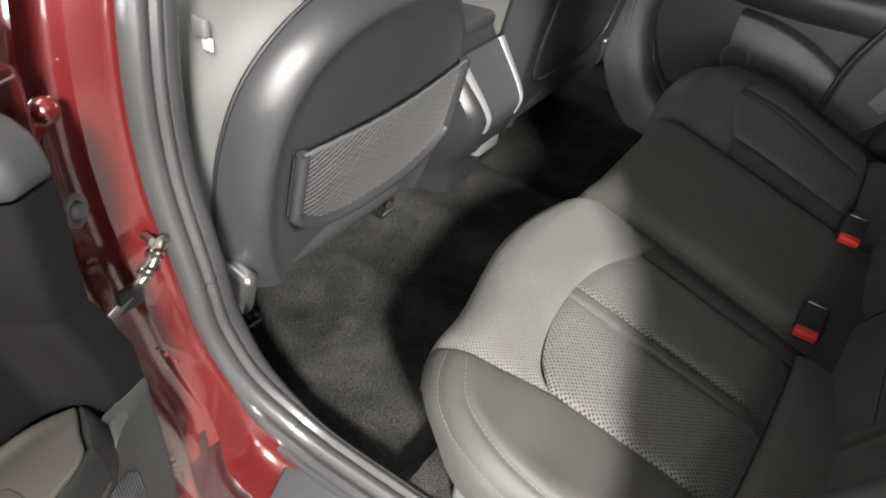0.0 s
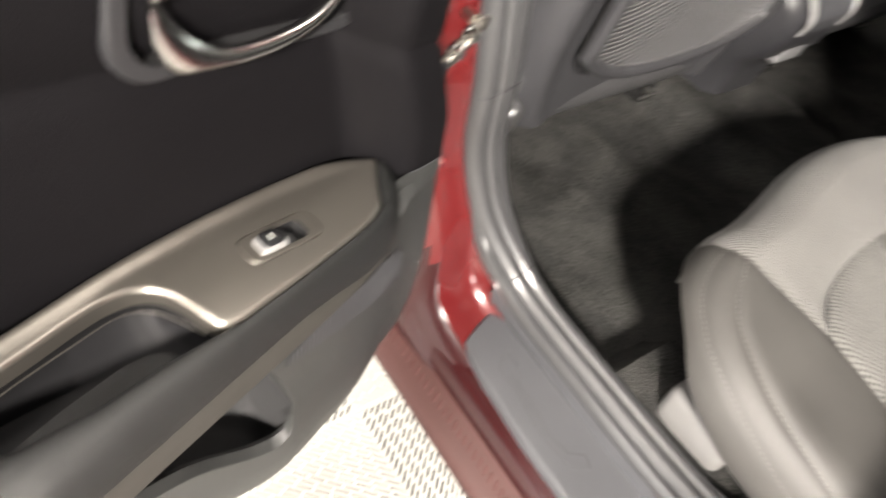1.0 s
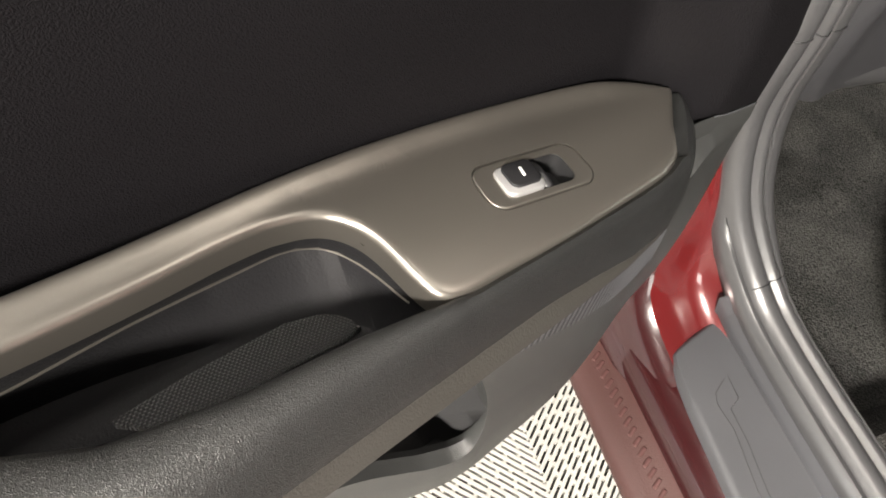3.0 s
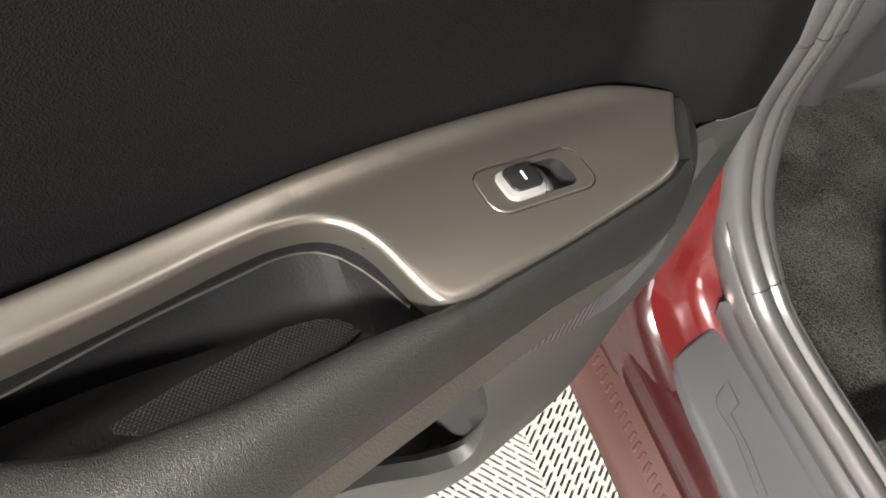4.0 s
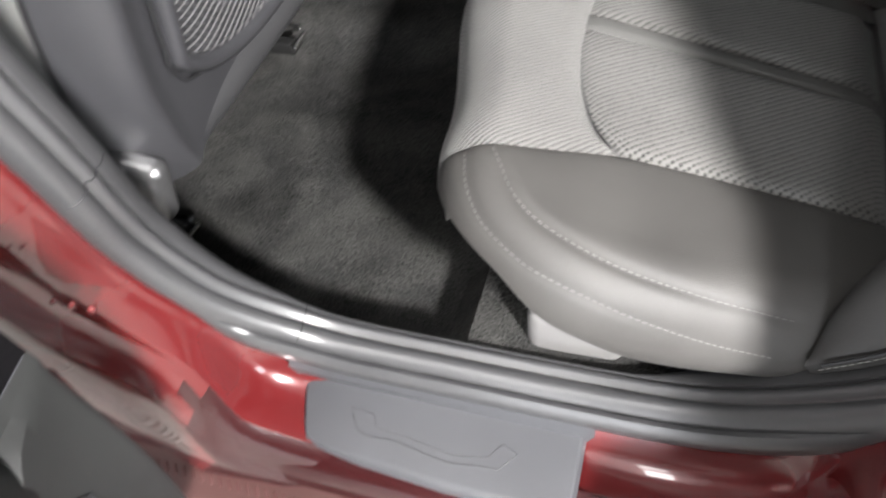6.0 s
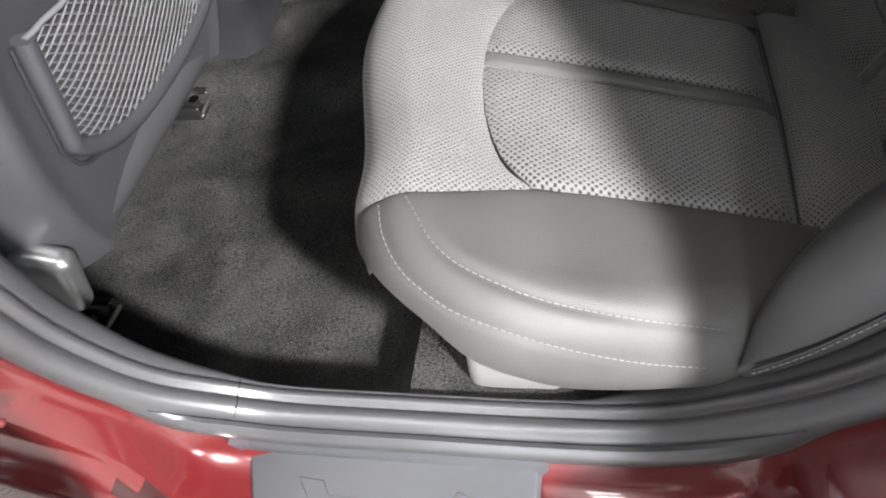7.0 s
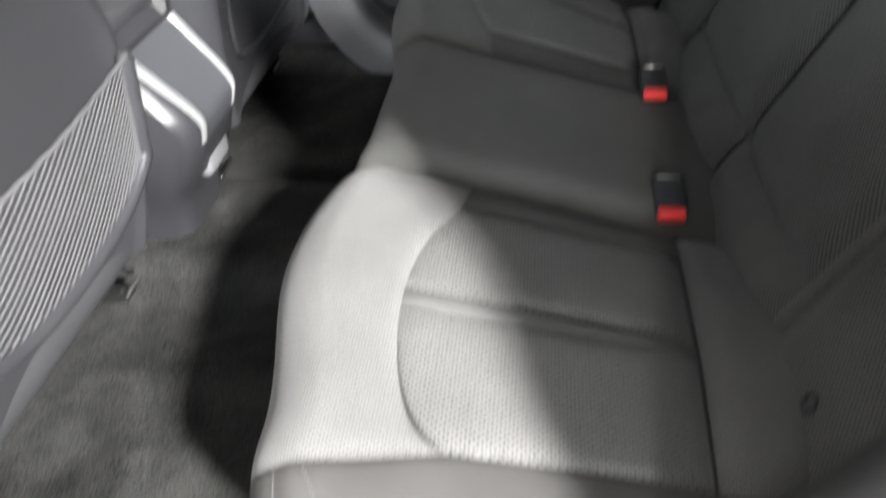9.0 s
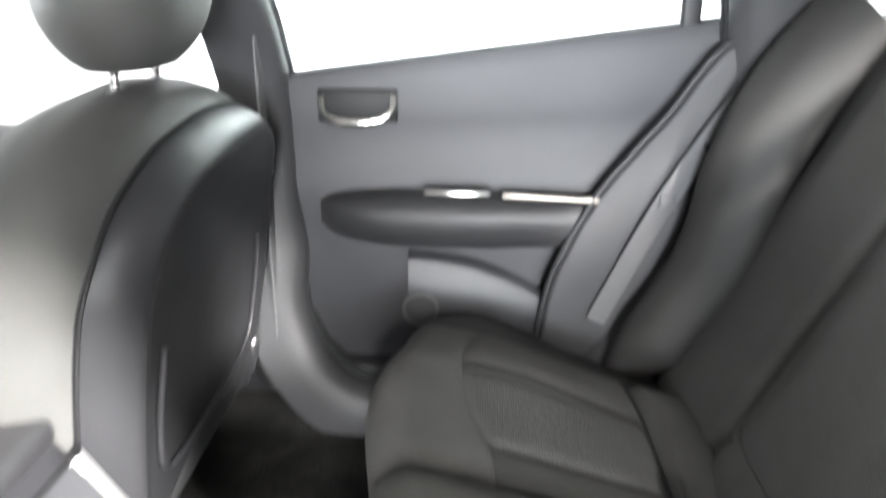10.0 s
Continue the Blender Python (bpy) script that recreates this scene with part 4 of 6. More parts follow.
POCKET_LOW = [(0.1662, 0.6505), (0.1670, 0.6400), (0.1700, 0.6280), (0.1742, 0.6190), (0.180, 0.6165), (0.1856, 0.6160), (0.204, 0.622), (0.2212, 0.632), (0.2541, 0.6546), (0.30, 0.678), (0.80, 0.70)]
POCKET_TOP = [(0.1662, 0.6505), (0.1668, 0.6600), (0.1698, 0.6740), (0.1791, 0.7010), (0.188, 0.722), (0.20, 0.75), (0.80, 0.81)]


def lower(u):
    """From under the armrest down: a bulging plain face near the hinges, then an open pocket with a rounded rim."""
    far = along(PAD_FAR, u)
    k = step(0.02, 0.075, u)
    seam = 0.766 - 0.10 * (0.021 - u)
    low = strip_low(u)
    A = math.sqrt(max(0, 1 - (max(0, 0.1902 - u) / 0.024) ** 2))
    top = lerp(seam - 0.016, low - 0.003, k)
    v_hi, v_lo = min(along(POCKET_TOP, u), low - 0.004), along(POCKET_LOW, u)
    w = lambda v, d=0.0: (v, panel_w(u, v) - d)
    dark = (0.050 + 0.032 * math.exp(-((u - 0.225) / 0.030) ** 2)) * min(1, A * 1.4)
    end = 0.06 * (1 - step(-0.0345, -0.0300, u))
    pts = [(lerp(seam, low + 0.010, k), lerp(-0.0100, far - 0.03, k) - end), (lerp(seam - 0.006, low + 0.006, k), lerp(-0.0086, far - 0.014, k) - end), (lerp(seam - 0.012, low + 0.001, k), lerp(-0.0078, panel_w(u, top) - 0.003, k) - end * (1 - k)), w(top)]
    pts += [w(lerp(top, v_hi, f)) for f in (0.12, 0.26, 0.42, 0.60, 0.80)] + [w(v_hi), w(v_hi, 0.006 * A), w(lerp(v_hi, v_lo, 0.08), 0.020 * min(1, A * 2)), w(lerp(v_hi, v_lo, 0.35), 0.9 * dark), w(lerp(v_hi, v_lo, 0.7), dark), (v_lo - 0.012 * A, panel_w(u, v_lo) - 0.97 * dark), (v_lo - 0.026 * A, panel_w(u, v_lo) - 0.86 * dark), (v_lo - 0.036 * A, panel_w(u, v_lo) - 0.62 * dark), (v_lo - 0.038 * A, panel_w(u, v_lo) - 0.024 * min(1, A * 2)), (v_lo - 0.022 * A, panel_w(u, v_lo) - 0.016 * A),
            (v_lo - 0.004 * A, panel_w(u, v_lo) - 0.0135 * A), (v_lo + 0.0015 * A, panel_w(u, v_lo) - 0.008 * A), w(v_lo - 0.003)]
    pts += [w(lerp(v_lo - 0.003, 0.42, f)) for f in (0.12, 0.25, 0.38, 0.55, 0.75, 1.0)]
    pts.append((0.405, -0.09))
    return pts


fine = [-0.034, -0.0335, -0.033, -0.0325, -0.032, -0.031, -0.030, -0.028] + [0.1662 + 0.0003 * i * i for i in range(11)]
us = sorted([lerp(-0.0348, 0.78, i / 130) for i in range(131)] + fine)
part("lower_panel", joined(loft_at(lambda u: lower(u)[:12], us), loft_at(lambda u: lower(u)[19:], us)), DOORLOW, door, "moulded dark grey lower panel with a pocket")
part("pocket_lining", loft_at(lambda u: lower(u)[11:20], [u for u in us if u > 0.166]), POCKET, door, "dark inside of the door pocket")
# fine upright ribs under the armrest
slot = box((0.0016, 0.0005, 1.0), bevel=0)
rib = bpy.data.meshes.new("grille_rib")
slot.to_mesh(rib)
slot.free()
rib.materials.append(SILL)
RM = Matrix(((DU.x, DW.x, 0, 0), (DU.y, DW.y, 0, 0), (0, 0, 1, 0), (0, 0, 0, 1)))
GRILLE_TOP = [(0.020, 0.690), (0.032, 0.708), (0.06, 0.723), (0.10, 0.7315), (0.128, 0.731), (0.17, 0.713)]
GRILLE_LOW = [(0.020, 0.658), (0.059, 0.676), (0.10, 0.6965), (0.14, 0.7015), (0.17, 0.7045)]
rows = []
for i in range(61):
    u = lerp(0.020, 0.170, i / 60)
    hi, lo = along(GRILLE_TOP, u), along(GRILLE_LOW, u)
    rows.append([D(u, q, panel_w(u, q) + 0.0009) for q in (hi, lerp(hi, lo, 0.35), lerp(hi, lo, 0.65), lo)])
# black sheet that paints the shaded gaps between the shallow ribs
part("grille_gap_shade", grid(rows), HOLLOW, door, "black sheet painting the shade between the ribs")
for i in range(38):
    u = 0.0215 + i * 0.0039
    hi, lo = along(GRILLE_TOP, u), along(GRILLE_LOW, u)
    v = (hi + lo) / 2
    ob = new("grille_rib", rib)
    lean = math.atan2(panel_w(u, hi) - panel_w(u, lo), hi - lo)
    ob.matrix_world = Matrix.Translation(D(u, v, panel_w(u, v) + 0.00085)) @ RM @ Matrix.Rotation(-lean, 4, "X") @ Matrix.Diagonal((1, 1, (hi - lo) * 0.96, 1))
    ob.parent = door
    ob.matrix_parent_inverse = door.matrix_world.inverted()
part("panel_seam", tube([D(u, 0.767 - 0.10 * (0.021 - u), -0.0075 - 0.02 * step(0.0, 0.06, u)) for u in [0.011 - i * 0.004 for i in range(10)]], 0.0005, 5), SILL, door, "thin seam line")

# front upright of the window frame with its rubber lips
for name, u0, w0, wide, deep, m in (("frame_upright", 0.016, -0.088, 0.036, 0.050, BLACK), ("frame_seal", -0.006, -0.080, 0.010, 0.030, RUBBER), ("frame_seal", 0.038, -0.072, 0.012, 0.016, RUBBER)):
    rows = []
    for i in range(13):
        t = i / 12
        v, lean = lerp(0.985, 1.40, t), 0.085 * t ** 1.4
        rows.append([D(u0 + lerp(0, 0.05, t) + wide / 2 * a, v, w0 + lean + deep / 2 * b) for a, b in ((-1, -0.7), (-0.8, -1), (0.8, -1), (1, -0.7), (1, 0.7), (0.8, 1), (-0.8, 1), (-1, 0.7))])
    part(name, grid(rows, closed_v=True, cap=True), m, door, "black front upright of the window frame" if m is BLACK else "black rubber lip of the window frame")

# inside handle: dark scoop, frame and chrome lever

SC = Matrix.Translation(D(0.125, 0.943, -0.049)) @ Matrix(((DU.x, 0, DW.x, 0), (DU.y, 0, DW.y, 0), (0, 1, 0, 0), (0, 0, 0, 1))) @ Matrix.Rotation(radians(8), 4, "Z")
frame_out, frame_in = rounded(0.180, 0.082, 0.028, 8), rounded(0.160, 0.064, 0.022, 8)
handle = part("handle_frame", ring_plate(frame_out, frame_in, 0.006, 0.003, SC @ Matrix.Translation((0, 0, 0.003))), BLACK, door, "black frame of the inside handle")
rows = []
for s, z in ((1.0, 0.001), (0.95, -0.012), (0.8, -0.022), (0.4, -0.026), (0.0, -0.027)):
    rows.append([SC @ Vector((x * s, y * s, z)) for x, y in frame_in])
scoop_bm = grid(rows, closed_v=True)
part("handle_scoop", scoop_bm, HOLLOW, handle, "handle scoop with recess shade in its colour")
lever = [(-0.066, 0.018, -0.004), (-0.060, 0.004, 0.004), (-0.045, -0.012, 0.010), (-0.02, -0.023, 0.013), (0.01, -0.028, 0.013), (0.035, -0.028, 0.011), (0.055, -0.022, 0.008), (0.066, -0.006, 0.004), (0.066, 0.012, 0.0)]
rows = []
for i, p in enumerate(smooth_curve(lever, 30)):
    t = i / 29
    wide = 0.0055 + 0.010 * step(0.62, 0.86, t)
    rows.append([SC @ (p + Vector((0.3 * wide * math.cos(a), wide * math.sin(a) * 0.9, 0.005 * math.cos(a)))) for a in (2 * math.pi * k / 14 for k in range(14))])
part("lever", grid(rows, closed_v=True, cap=True), CHROME, handle, "satin chrome door lever")
part("lock_tab", box((0.022, 0.020, 0.012), bevel=0.004, segments=3), CHROME, handle, "silver lock tab").matrix_world = SC @ Matrix.Translation((0.060, 0.016, 0.004))
part("lock_mark", box((0.004, 0.008, 0.002), bevel=0.0006, segments=1), BUTTON, handle, "red lock mark").matrix_world = SC @ Matrix.Translation((0.0485, 0.017, 0.0085))

# hinge, check strap between body and door
hinge = thing("door_hinge", "red painted steel door hinge on the pillar", "hinge", (0.16, 0.80, 0.92), group="door hinges")
part("knuckle", tube([(0.168, 0.796, 0.90), (0.168, 0.796, 0.95)], 0.011, 14), RED, hinge)
part("leaf", box((0.05, 0.008, 0.05), (0.142, 0.806, 0.925), bevel=0.003), RED, hinge)
part("leaf", box((0.008, 0.05, 0.04), (0.180, 0.772, 0.925), bevel=0.003), RED, hinge)
part("bolt", tube([(0.142, 0.803, 0.93), (0.142, 0.797, 0.93)], 0.007, 6), STEEL, hinge)
copy_thing(hinge, pose(0.205, 0.80, 0.61))
strap = thing("check_strap", "twisted zinc steel door check strap on the pillar", "check strap", (0.20, 0.88, 0.80))
part("arm", tube(smooth_curve([(0.190, 0.882, 0.795), (0.196, 0.868, 0.783), (0.198, 0.845, 0.765), (0.200, 0.805, 0.745)], 20), 0.0045, 8), STEEL, strap)
for i in range(5):
    c = Vector((0.192, 0.878, 0.792)).lerp(Vector((0.198, 0.846, 0.766)), i / 4)
    part("coil", tube([c + Vector((0.004 * math.cos(a), 0.008 * math.sin(a), 0.011 * math.cos(a + 0.7 * (i % 2)))) for a in (2 * math.pi * k / 16 for k in range(16))], 0.0026, 6, closed=True), CHROME if i % 2 else STEEL, strap)
part("bracket", box((0.010, 0.030, 0.026), (0.198, 0.830, 0.755), bevel=0.003), BLACK, strap)
part("bolt", tube([(0.176, 0.872, 0.800), (0.192, 0.870, 0.801)], 0.005, 6), STEEL, strap)

# plugs, grommet, and small beads added in place of glints on the pillar
def dome(r, tall, at, axis, ring=12):
    axis = Vector(axis).normalized()
    side = axis.cross(Vector((0, 0, 1))).normalized()
    up = axis.cross(side)
    rows = []
    for a in (0, 22, 45, 65, 80, 90):
        a = radians(a)
        rows.append([Vector(at) + axis * tall * math.cos(a) + (side * math.cos(b) + up * math.sin(b)) * r * max(0.02, math.sin(a)) for b in (2 * math.pi * k / ring for k in range(ring))])
    return grid(rows, closed_v=True)


part("hinge_cap", dome(0.013, 0.012, (0.176, 0.806, 0.970), (1, -0.5, 0.2)), RED, body, "red painted hinge screw cap")
part("grommet", joined(tube([Vector((0.180, 0.808, 0.868)) + Vector((-0.3 * 0.011 * math.cos(a), 0.011 * math.cos(a), 0.015 * math.sin(a))) for a in (2 * math.pi * k / 20 for k in range(20))], 0.0035, 6, closed=True), dome(0.009, 0.006, (0.180, 0.808, 0.868), (1, -0.3, 0))), LINEN, body, "grey rubber grommet")
for p, r in (((0.205, 0.853, 0.655), 0.0035), ((0.202, 0.846, 0.668), 0.0028), ((0.209, 0.861, 0.640), 0.004)):
    part("glint_bead", dome(r, r * 0.7, p, (1, -0.6, 0.2)), RED, body, "small red bead standing in for a glint")

# ---- rear bench: cushion patches that share one rounded form ----
FRONT, SIDE, CORNER, ROUND = 0.402, 0.975, 0.155, 0.058
BACK_X, BACK_Z = 0.905, 0.515


def top_z(x, y):
    d = abs(y - CENTRE)
    z = 0.652 - 0.275 * (x - 0.41)
    z += 0.010 * (1 - abs(d - 0.42) / 0.25) if abs(d - 0.42) < 0.25 else 0
    z -= 0.012 * math.exp(-((d - 0.185) / 0.022) ** 2)
    if y > CENTRE:
        z -= 0.045 * step(0.46, 0.76, d) * step(0.40, 0.75, x) + 0.035 * (1 - step(0.40, 0.58, x)) * step(0.42, 0.68, d)
        z += 0.022 * math.exp(-((d - 0.45) / 0.15) ** 2 - ((x - 0.60) / 0.14) ** 2)
    return z


def front_bulge(y):
    """The front edge bows forward before each outer place."""
    d = abs(y - CENTRE)
    return 0.034 * step(0.09, 0.34, d) * (1 - step(0.36, 0.58, d))


def edge_distance(x, y):
    """How far inside the cushion's outline a place of the plan lies, and the way out."""
    d = abs(y - CENTRE)
    half = CENTRE - SIDE - 0.055 * step(0.56, 0.86, x)
    front = FRONT - front_bulge(y)
    px, py = front + CORNER - x, d - (half - CORNER)
    s = 1 if y > CENTRE else -1
    if px > 0 and py > 0:
        k = math.hypot(px, py)
        return CORNER - k, Vector((-px / k, s * py / k, 0))
    if px > py:
        return x - front, Vector((-1, 0, 0))
    return half - d, Vector((0, s, 0))


def cushion(x, y, puff=0.0):
    d, out = edge_distance(x, y)
    if d >= ROUND:
        return Vector((x, y, top_z(x, y) + puff))
    base = Vector((x, y, 0)) - out * (ROUND - d)
    z = top_z(base.x, base.y)
    a = (ROUND - d) / ROUND
    if a < 2.25:
        return base + out * ROUND * math.sin(a) + Vector((0, 0, z - ROUND * (1 - math.cos(a)) + puff * max(0, math.cos(a))))
    drop = (a - 2.25) * ROUND
    return base + out * (ROUND * math.sin(2.25) - 0.5 * drop) + Vector((0, 0, z - ROUND * (1 - math.cos(2.25)) - drop))


def patch(c0, c1, n, m, puff=0.004, mirror=False, sharp=0.10, side=None, dip=None):
    """A padded patch between two plan curves c0(t) and c1(t)."""
    rows, uvs = [], []
    for i in range(n + 1):
        s = i / n
        row, uvrow = [], []
        for j in range(m + 1):
            t = j / m
            p, q = c0(t), c1(t)
            x, y = lerp(p[0], q[0], s), lerp(p[1], q[1], s)
            if side is not None:
                y += (side(x) - lerp(c0(0)[1], c1(0)[1], s)) * (1 - t) ** 4
            e = min(s, 1 - s, t, 1 - t)
            k = puff * (1 - math.exp(-e / sharp * 2.2)) - 0.0022 * math.exp(-e / 0.014)
            if dip:
                k -= dip(x, y)
            if mirror:
                y = 2 * CENTRE - y
            v = cushion(x, y, k)
            row.append(v)
            uvrow.append((y, x * 1.04))
        rows.append(row)
        uvs.append(uvrow)
    return grid(rows, uv=uvs)


def curve2(pts, n=60):
    c = [(p.x, p.y) for p in smooth_curve([Vector((x, y, 0)) for x, y in pts], n)]

    def at(t):
        f = max(0, min(1, t)) * (n - 1)
        i = min(int(f), n - 2)
        return lerp(c[i][0], c[i + 1][0], f - i), lerp(c[i][1], c[i + 1][1], f - i)
    return at


def crease(x, y):
    """The deep fold between the seat pad and the roll behind it."""
    return 0.011 * math.exp(-((x - 0.813) / 0.013) ** 2)


LOBE = 0.186                     # half the width of the middle place
arc = curve2([(0.567, 1.128), (0.540, 1.155), (0.523, 1.195), (0.513, 1.245), (0.510, 1.295), (0.514, 1.35), (0.525, 1.40), (0.540, 1.435), (0.549, 1.462)])
rear_line = curve2([(0.806, 1.150), (0.812, 1.30), (0.815, 1.468)])
seam_side = curve2([(0.345, 1.0860), (0.434, 1.0905), (0.500, 1.1055), (0.567, 1.126), (0.68, 1.141), (0.806, 1.148), (0.93, 1.152)])


def seam_y(x):
    """Where the seam between cloth and vinyl runs at x."""
    return along([(0.345, 1.0865), (0.434, 1.091), (0.467, 1.0965), (0.500, 1.106), (0.535, 1.117), (0.567, 1.127)], x)


side_low = curve2([(0.378, 1.0860), (0.398, 1.055), (0.420, 1.032), (0.447, 1.008), (0.483, 0.981), (0.52, 0.948), (0.57, 0.930), (0.62, 0.920), (0.72, 0.936), (0.95, 1.0)])


def sub(c, a, b):
    return lambda t: c(lerp(a, b, t))


STITCH1 = [(0.463, 1.089), (0.470, 1.078), (0.488, 1.050), (0.511, 1.031), (0.545, 1.018), (0.586, 1.011), (0.65, 1.0125), (0.725, 1.021)]
STITCH2 = [(0.437, 1.085), (0.444, 1.055), (0.462, 1.025), (0.490, 1.003), (0.516, 0.990), (0.56, 0.980), (0.608, 0.976), (0.66, 0.977), (0.715, 0.983)]
SEWN = [(p.x, p.y) for line in (STITCH1, STITCH2) for p in smooth_curve([Vector((x, y, 0)) for x, y in line], 70)]


def sewn(x, y):
    """The vinyl is drawn in along its stitched seams."""
    y = min(y, 2 * CENTRE - y)
    d2 = min((x - a) ** 2 + (y - b) ** 2 for a, b in SEWN)
    return 0.0026 * math.exp(-d2 / 0.0055 ** 2)


bench = thing("rear_bench", "dark grey rear bench seat in ribbed cloth and vinyl", "car seat", (0.65, CENTRE, 0.45))
for mirror in (False, True):
    cut0, cut1 = 0.475, 0.545
    part("seat_pad", patch(sub(arc, 0, cut0), sub(rear_line, 0, cut0), 34, 26, 0.005, mirror, dip=crease), CLOTH_PAD, bench, "dotted grey cloth seat pad")
    part("seat_pad", patch(sub(arc, cut1, 1), sub(rear_line, cut1, 1), 34, 24, 0.005, mirror, dip=crease), CLOTH_PAD, bench, "dotted grey cloth seat pad")
    part("seat_band", patch(sub(arc, cut0, cut1), sub(rear_line, cut0, cut1), 34, 6, 0.0022, mirror, dip=crease), CLOTH_BAND, bench, "plain cloth band across the pad")
    edge = curve2([(0.567, 1.128), (0.540, 1.155), (0.523, 1.195), (0.513, 1.245), (0.510, 1.295), (0.514, 1.35), (0.525, 1.40), (0.540, 1.435), (0.555, 1.48), (0.560, CENTRE - LOBE)])
    fl = lambda t: (0.345 - front_bulge(lerp(1.0865, CENTRE - LOBE, t)), lerp(1.0865, CENTRE - LOBE, t))
    part("cushion_front", patch(fl, edge, 46, 60, 0.004, mirror, side=seam_y), CLOTH, bench, "ribbed grey cloth cushion front")
    part("cushion_strip", patch(lambda t: (lerp(0.560, 0.815, t), CENTRE - LOBE), lambda t: (lerp(0.551, 0.815, t), lerp(1.464, 1.468, t)), 6, 24, 0.001, mirror), CLOTH_BAND, bench)
    part("cushion_rear", patch(lambda t: rear_line(t) if t < 0.85 else (0.815, lerp(rear_line(0.85)[1], CENTRE - LOBE, (t - 0.85) / 0.15)), lambda t: (0.95, lerp(1.152, CENTRE - LOBE, t)), 26, 30, 0.026, mirror, sharp=0.28, dip=crease), CLOTH, bench, "ribbed grey cloth roll at the rear")
    part("cushion_side", patch(side_low, lambda t: seam_side(t), 64, 90, 0.003, mirror, sharp=0.2, dip=sewn), SEAT_VINYL, bench, "smooth dark grey vinyl cushion side")
    for c in (arc, seam_side, sub(edge, 0.86, 1.0), rear_line, lambda t: (lerp(0.549, 0.815, t), lerp(1.462, 1.468, t))):
        line = [cushion(x, y if not mirror else 2 * CENTRE - y, -0.0035) for x, y in (c(i / 70) for i in range(71)) if 0.40 < x < 0.93]
        part("seam", tube(line, 0.0013, 6), HOLLOW, bench, "dark sewn seam")
part("cushion_base", patch(lambda t: (0.41, lerp(1.03, 2 * CENTRE - 1.03, t)), lambda t: (0.97, lerp(1.03, 2 * CENTRE - 1.03, t)), 60, 120, -0.012), CLOTH_BAND, bench)
part("cushion_middle", patch(lambda t: (0.308, lerp(CENTRE - LOBE, CENTRE + LOBE, t)), lambda t: (0.95, lerp(CENTRE - LOBE, CENTRE + LOBE, t)), 50, 30, 0.012), CLOTH_MID, bench, "dark cloth middle place")


def stitches(pts, lift=0.0012, pitch=0.0062):
    """Rows of short pale stitches along a plan curve on the cushion."""
    c = smooth_curve([cushion(x, y, 0.0009) for x, y in pts], 400)
    length = sum((b - a).length for a, b in zip(c, c[1:]))
    n = int(length / pitch)
    line = smooth_curve([cushion(x, y, 0.0009) for x, y in pts], 2 * n + 1)
    parts = []
    for i in range(n):
        a, b = line[2 * i], line[2 * i + 1]
        b = a.lerp(b, 1.25)
        up = Vector((0, -0.4, 1)).normalized()
        parts.append(tube([a + up * lift * 0.4, a.lerp(b, 0.5) + up * lift, b + up * lift * 0.4], 0.0005, 4))
    return joined(*parts)


part("stitching", stitches(STITCH1), THREAD, bench, "pale double stitching on the vinyl")
part("stitching", stitches(STITCH2), THREAD, bench, "pale stitching on the vinyl edge")


def back_point(y, h, out=0.0):
    """A place on the backrest: h along its slope from the cushion, out towards the sitter."""
    lean = radians(25)
    return Vector((BACK_X + h * math.sin(lean) - out * math.cos(lean), y, BACK_Z + h * math.cos(lean) + out * math.sin(lean)))


def back_patch(y0, y1, h0, h1, thick=0.04, n=22, m=26, taper=0.0, roll=0.035, bulge=0.018):
    rows, uvs = [], []
    for i in range(n + 1):
        s = i / n
        row, uvrow = [], []
        for j in range(m + 1):
            t = j / m
            h = lerp(h0, h1, s)
            y = lerp(y0 + taper * s, y1 - taper * s, t)
            es, et = min(s, 1 - s) * (h1 - h0), min(t, 1 - t) * (y1 - y0)
            k = 1 - math.sqrt(max(0, 1 - min(1, es / roll)) ** 2 * 0.5 + max(0, 1 - min(1, et / roll)) ** 2 * 0.5)
            out = thick * (0.5 + 0.5 * k ** 0.6) + bulge * math.sin(math.pi * t) * math.sin(math.pi * s) * 0.6
            row.append(back_point(y, h, out - 0.015))
            uvrow.append((y, h))
        rows.append(row)
        uvs.append(uvrow)
    return grid(rows, uv=uvs)


back = part("backrest", box((0.05, 1.36, 0.70), (0, 0, 0), bevel=0.02), CLOTH_BAND, bench, "dark grey cloth backrest")
back.matrix_world = Matrix.Translation(back_point(CENTRE, 0.32, -0.03)) @ Matrix.Rotation(radians(25), 4, "Y")
bpy.context.view_layer.update()
for lo, hi in ((1.359, 1.673), (1.681, 2.052)):
    part("backrest_pad", back_patch(lo, hi, 0.078, 0.60, 0.040, bulge=0.010), CLOTH_PAD, back, "dotted dark cloth back pad")
    part("backrest_roll", back_patch(lo, hi, -0.03, 0.074, 0.044, n=8, roll=0.035), CLOTH, back, "ribbed cloth lower roll")
    part("backrest_top", back_patch(lo, hi, 0.604, 0.74, 0.045, n=14), CLOTH, back)
part("backrest_wing", back_patch(1.085, 1.355, -0.03, 0.74, 0.036, n=34, bulge=0.012), CLOTH_PAD, back, "dotted dark cloth outer back")
part("backrest_wing", back_patch(2.060, 2.345, -0.03, 0.80, 0.036, n=34, bulge=0.012), CLOTH_MID, back, "dark cloth outer back")
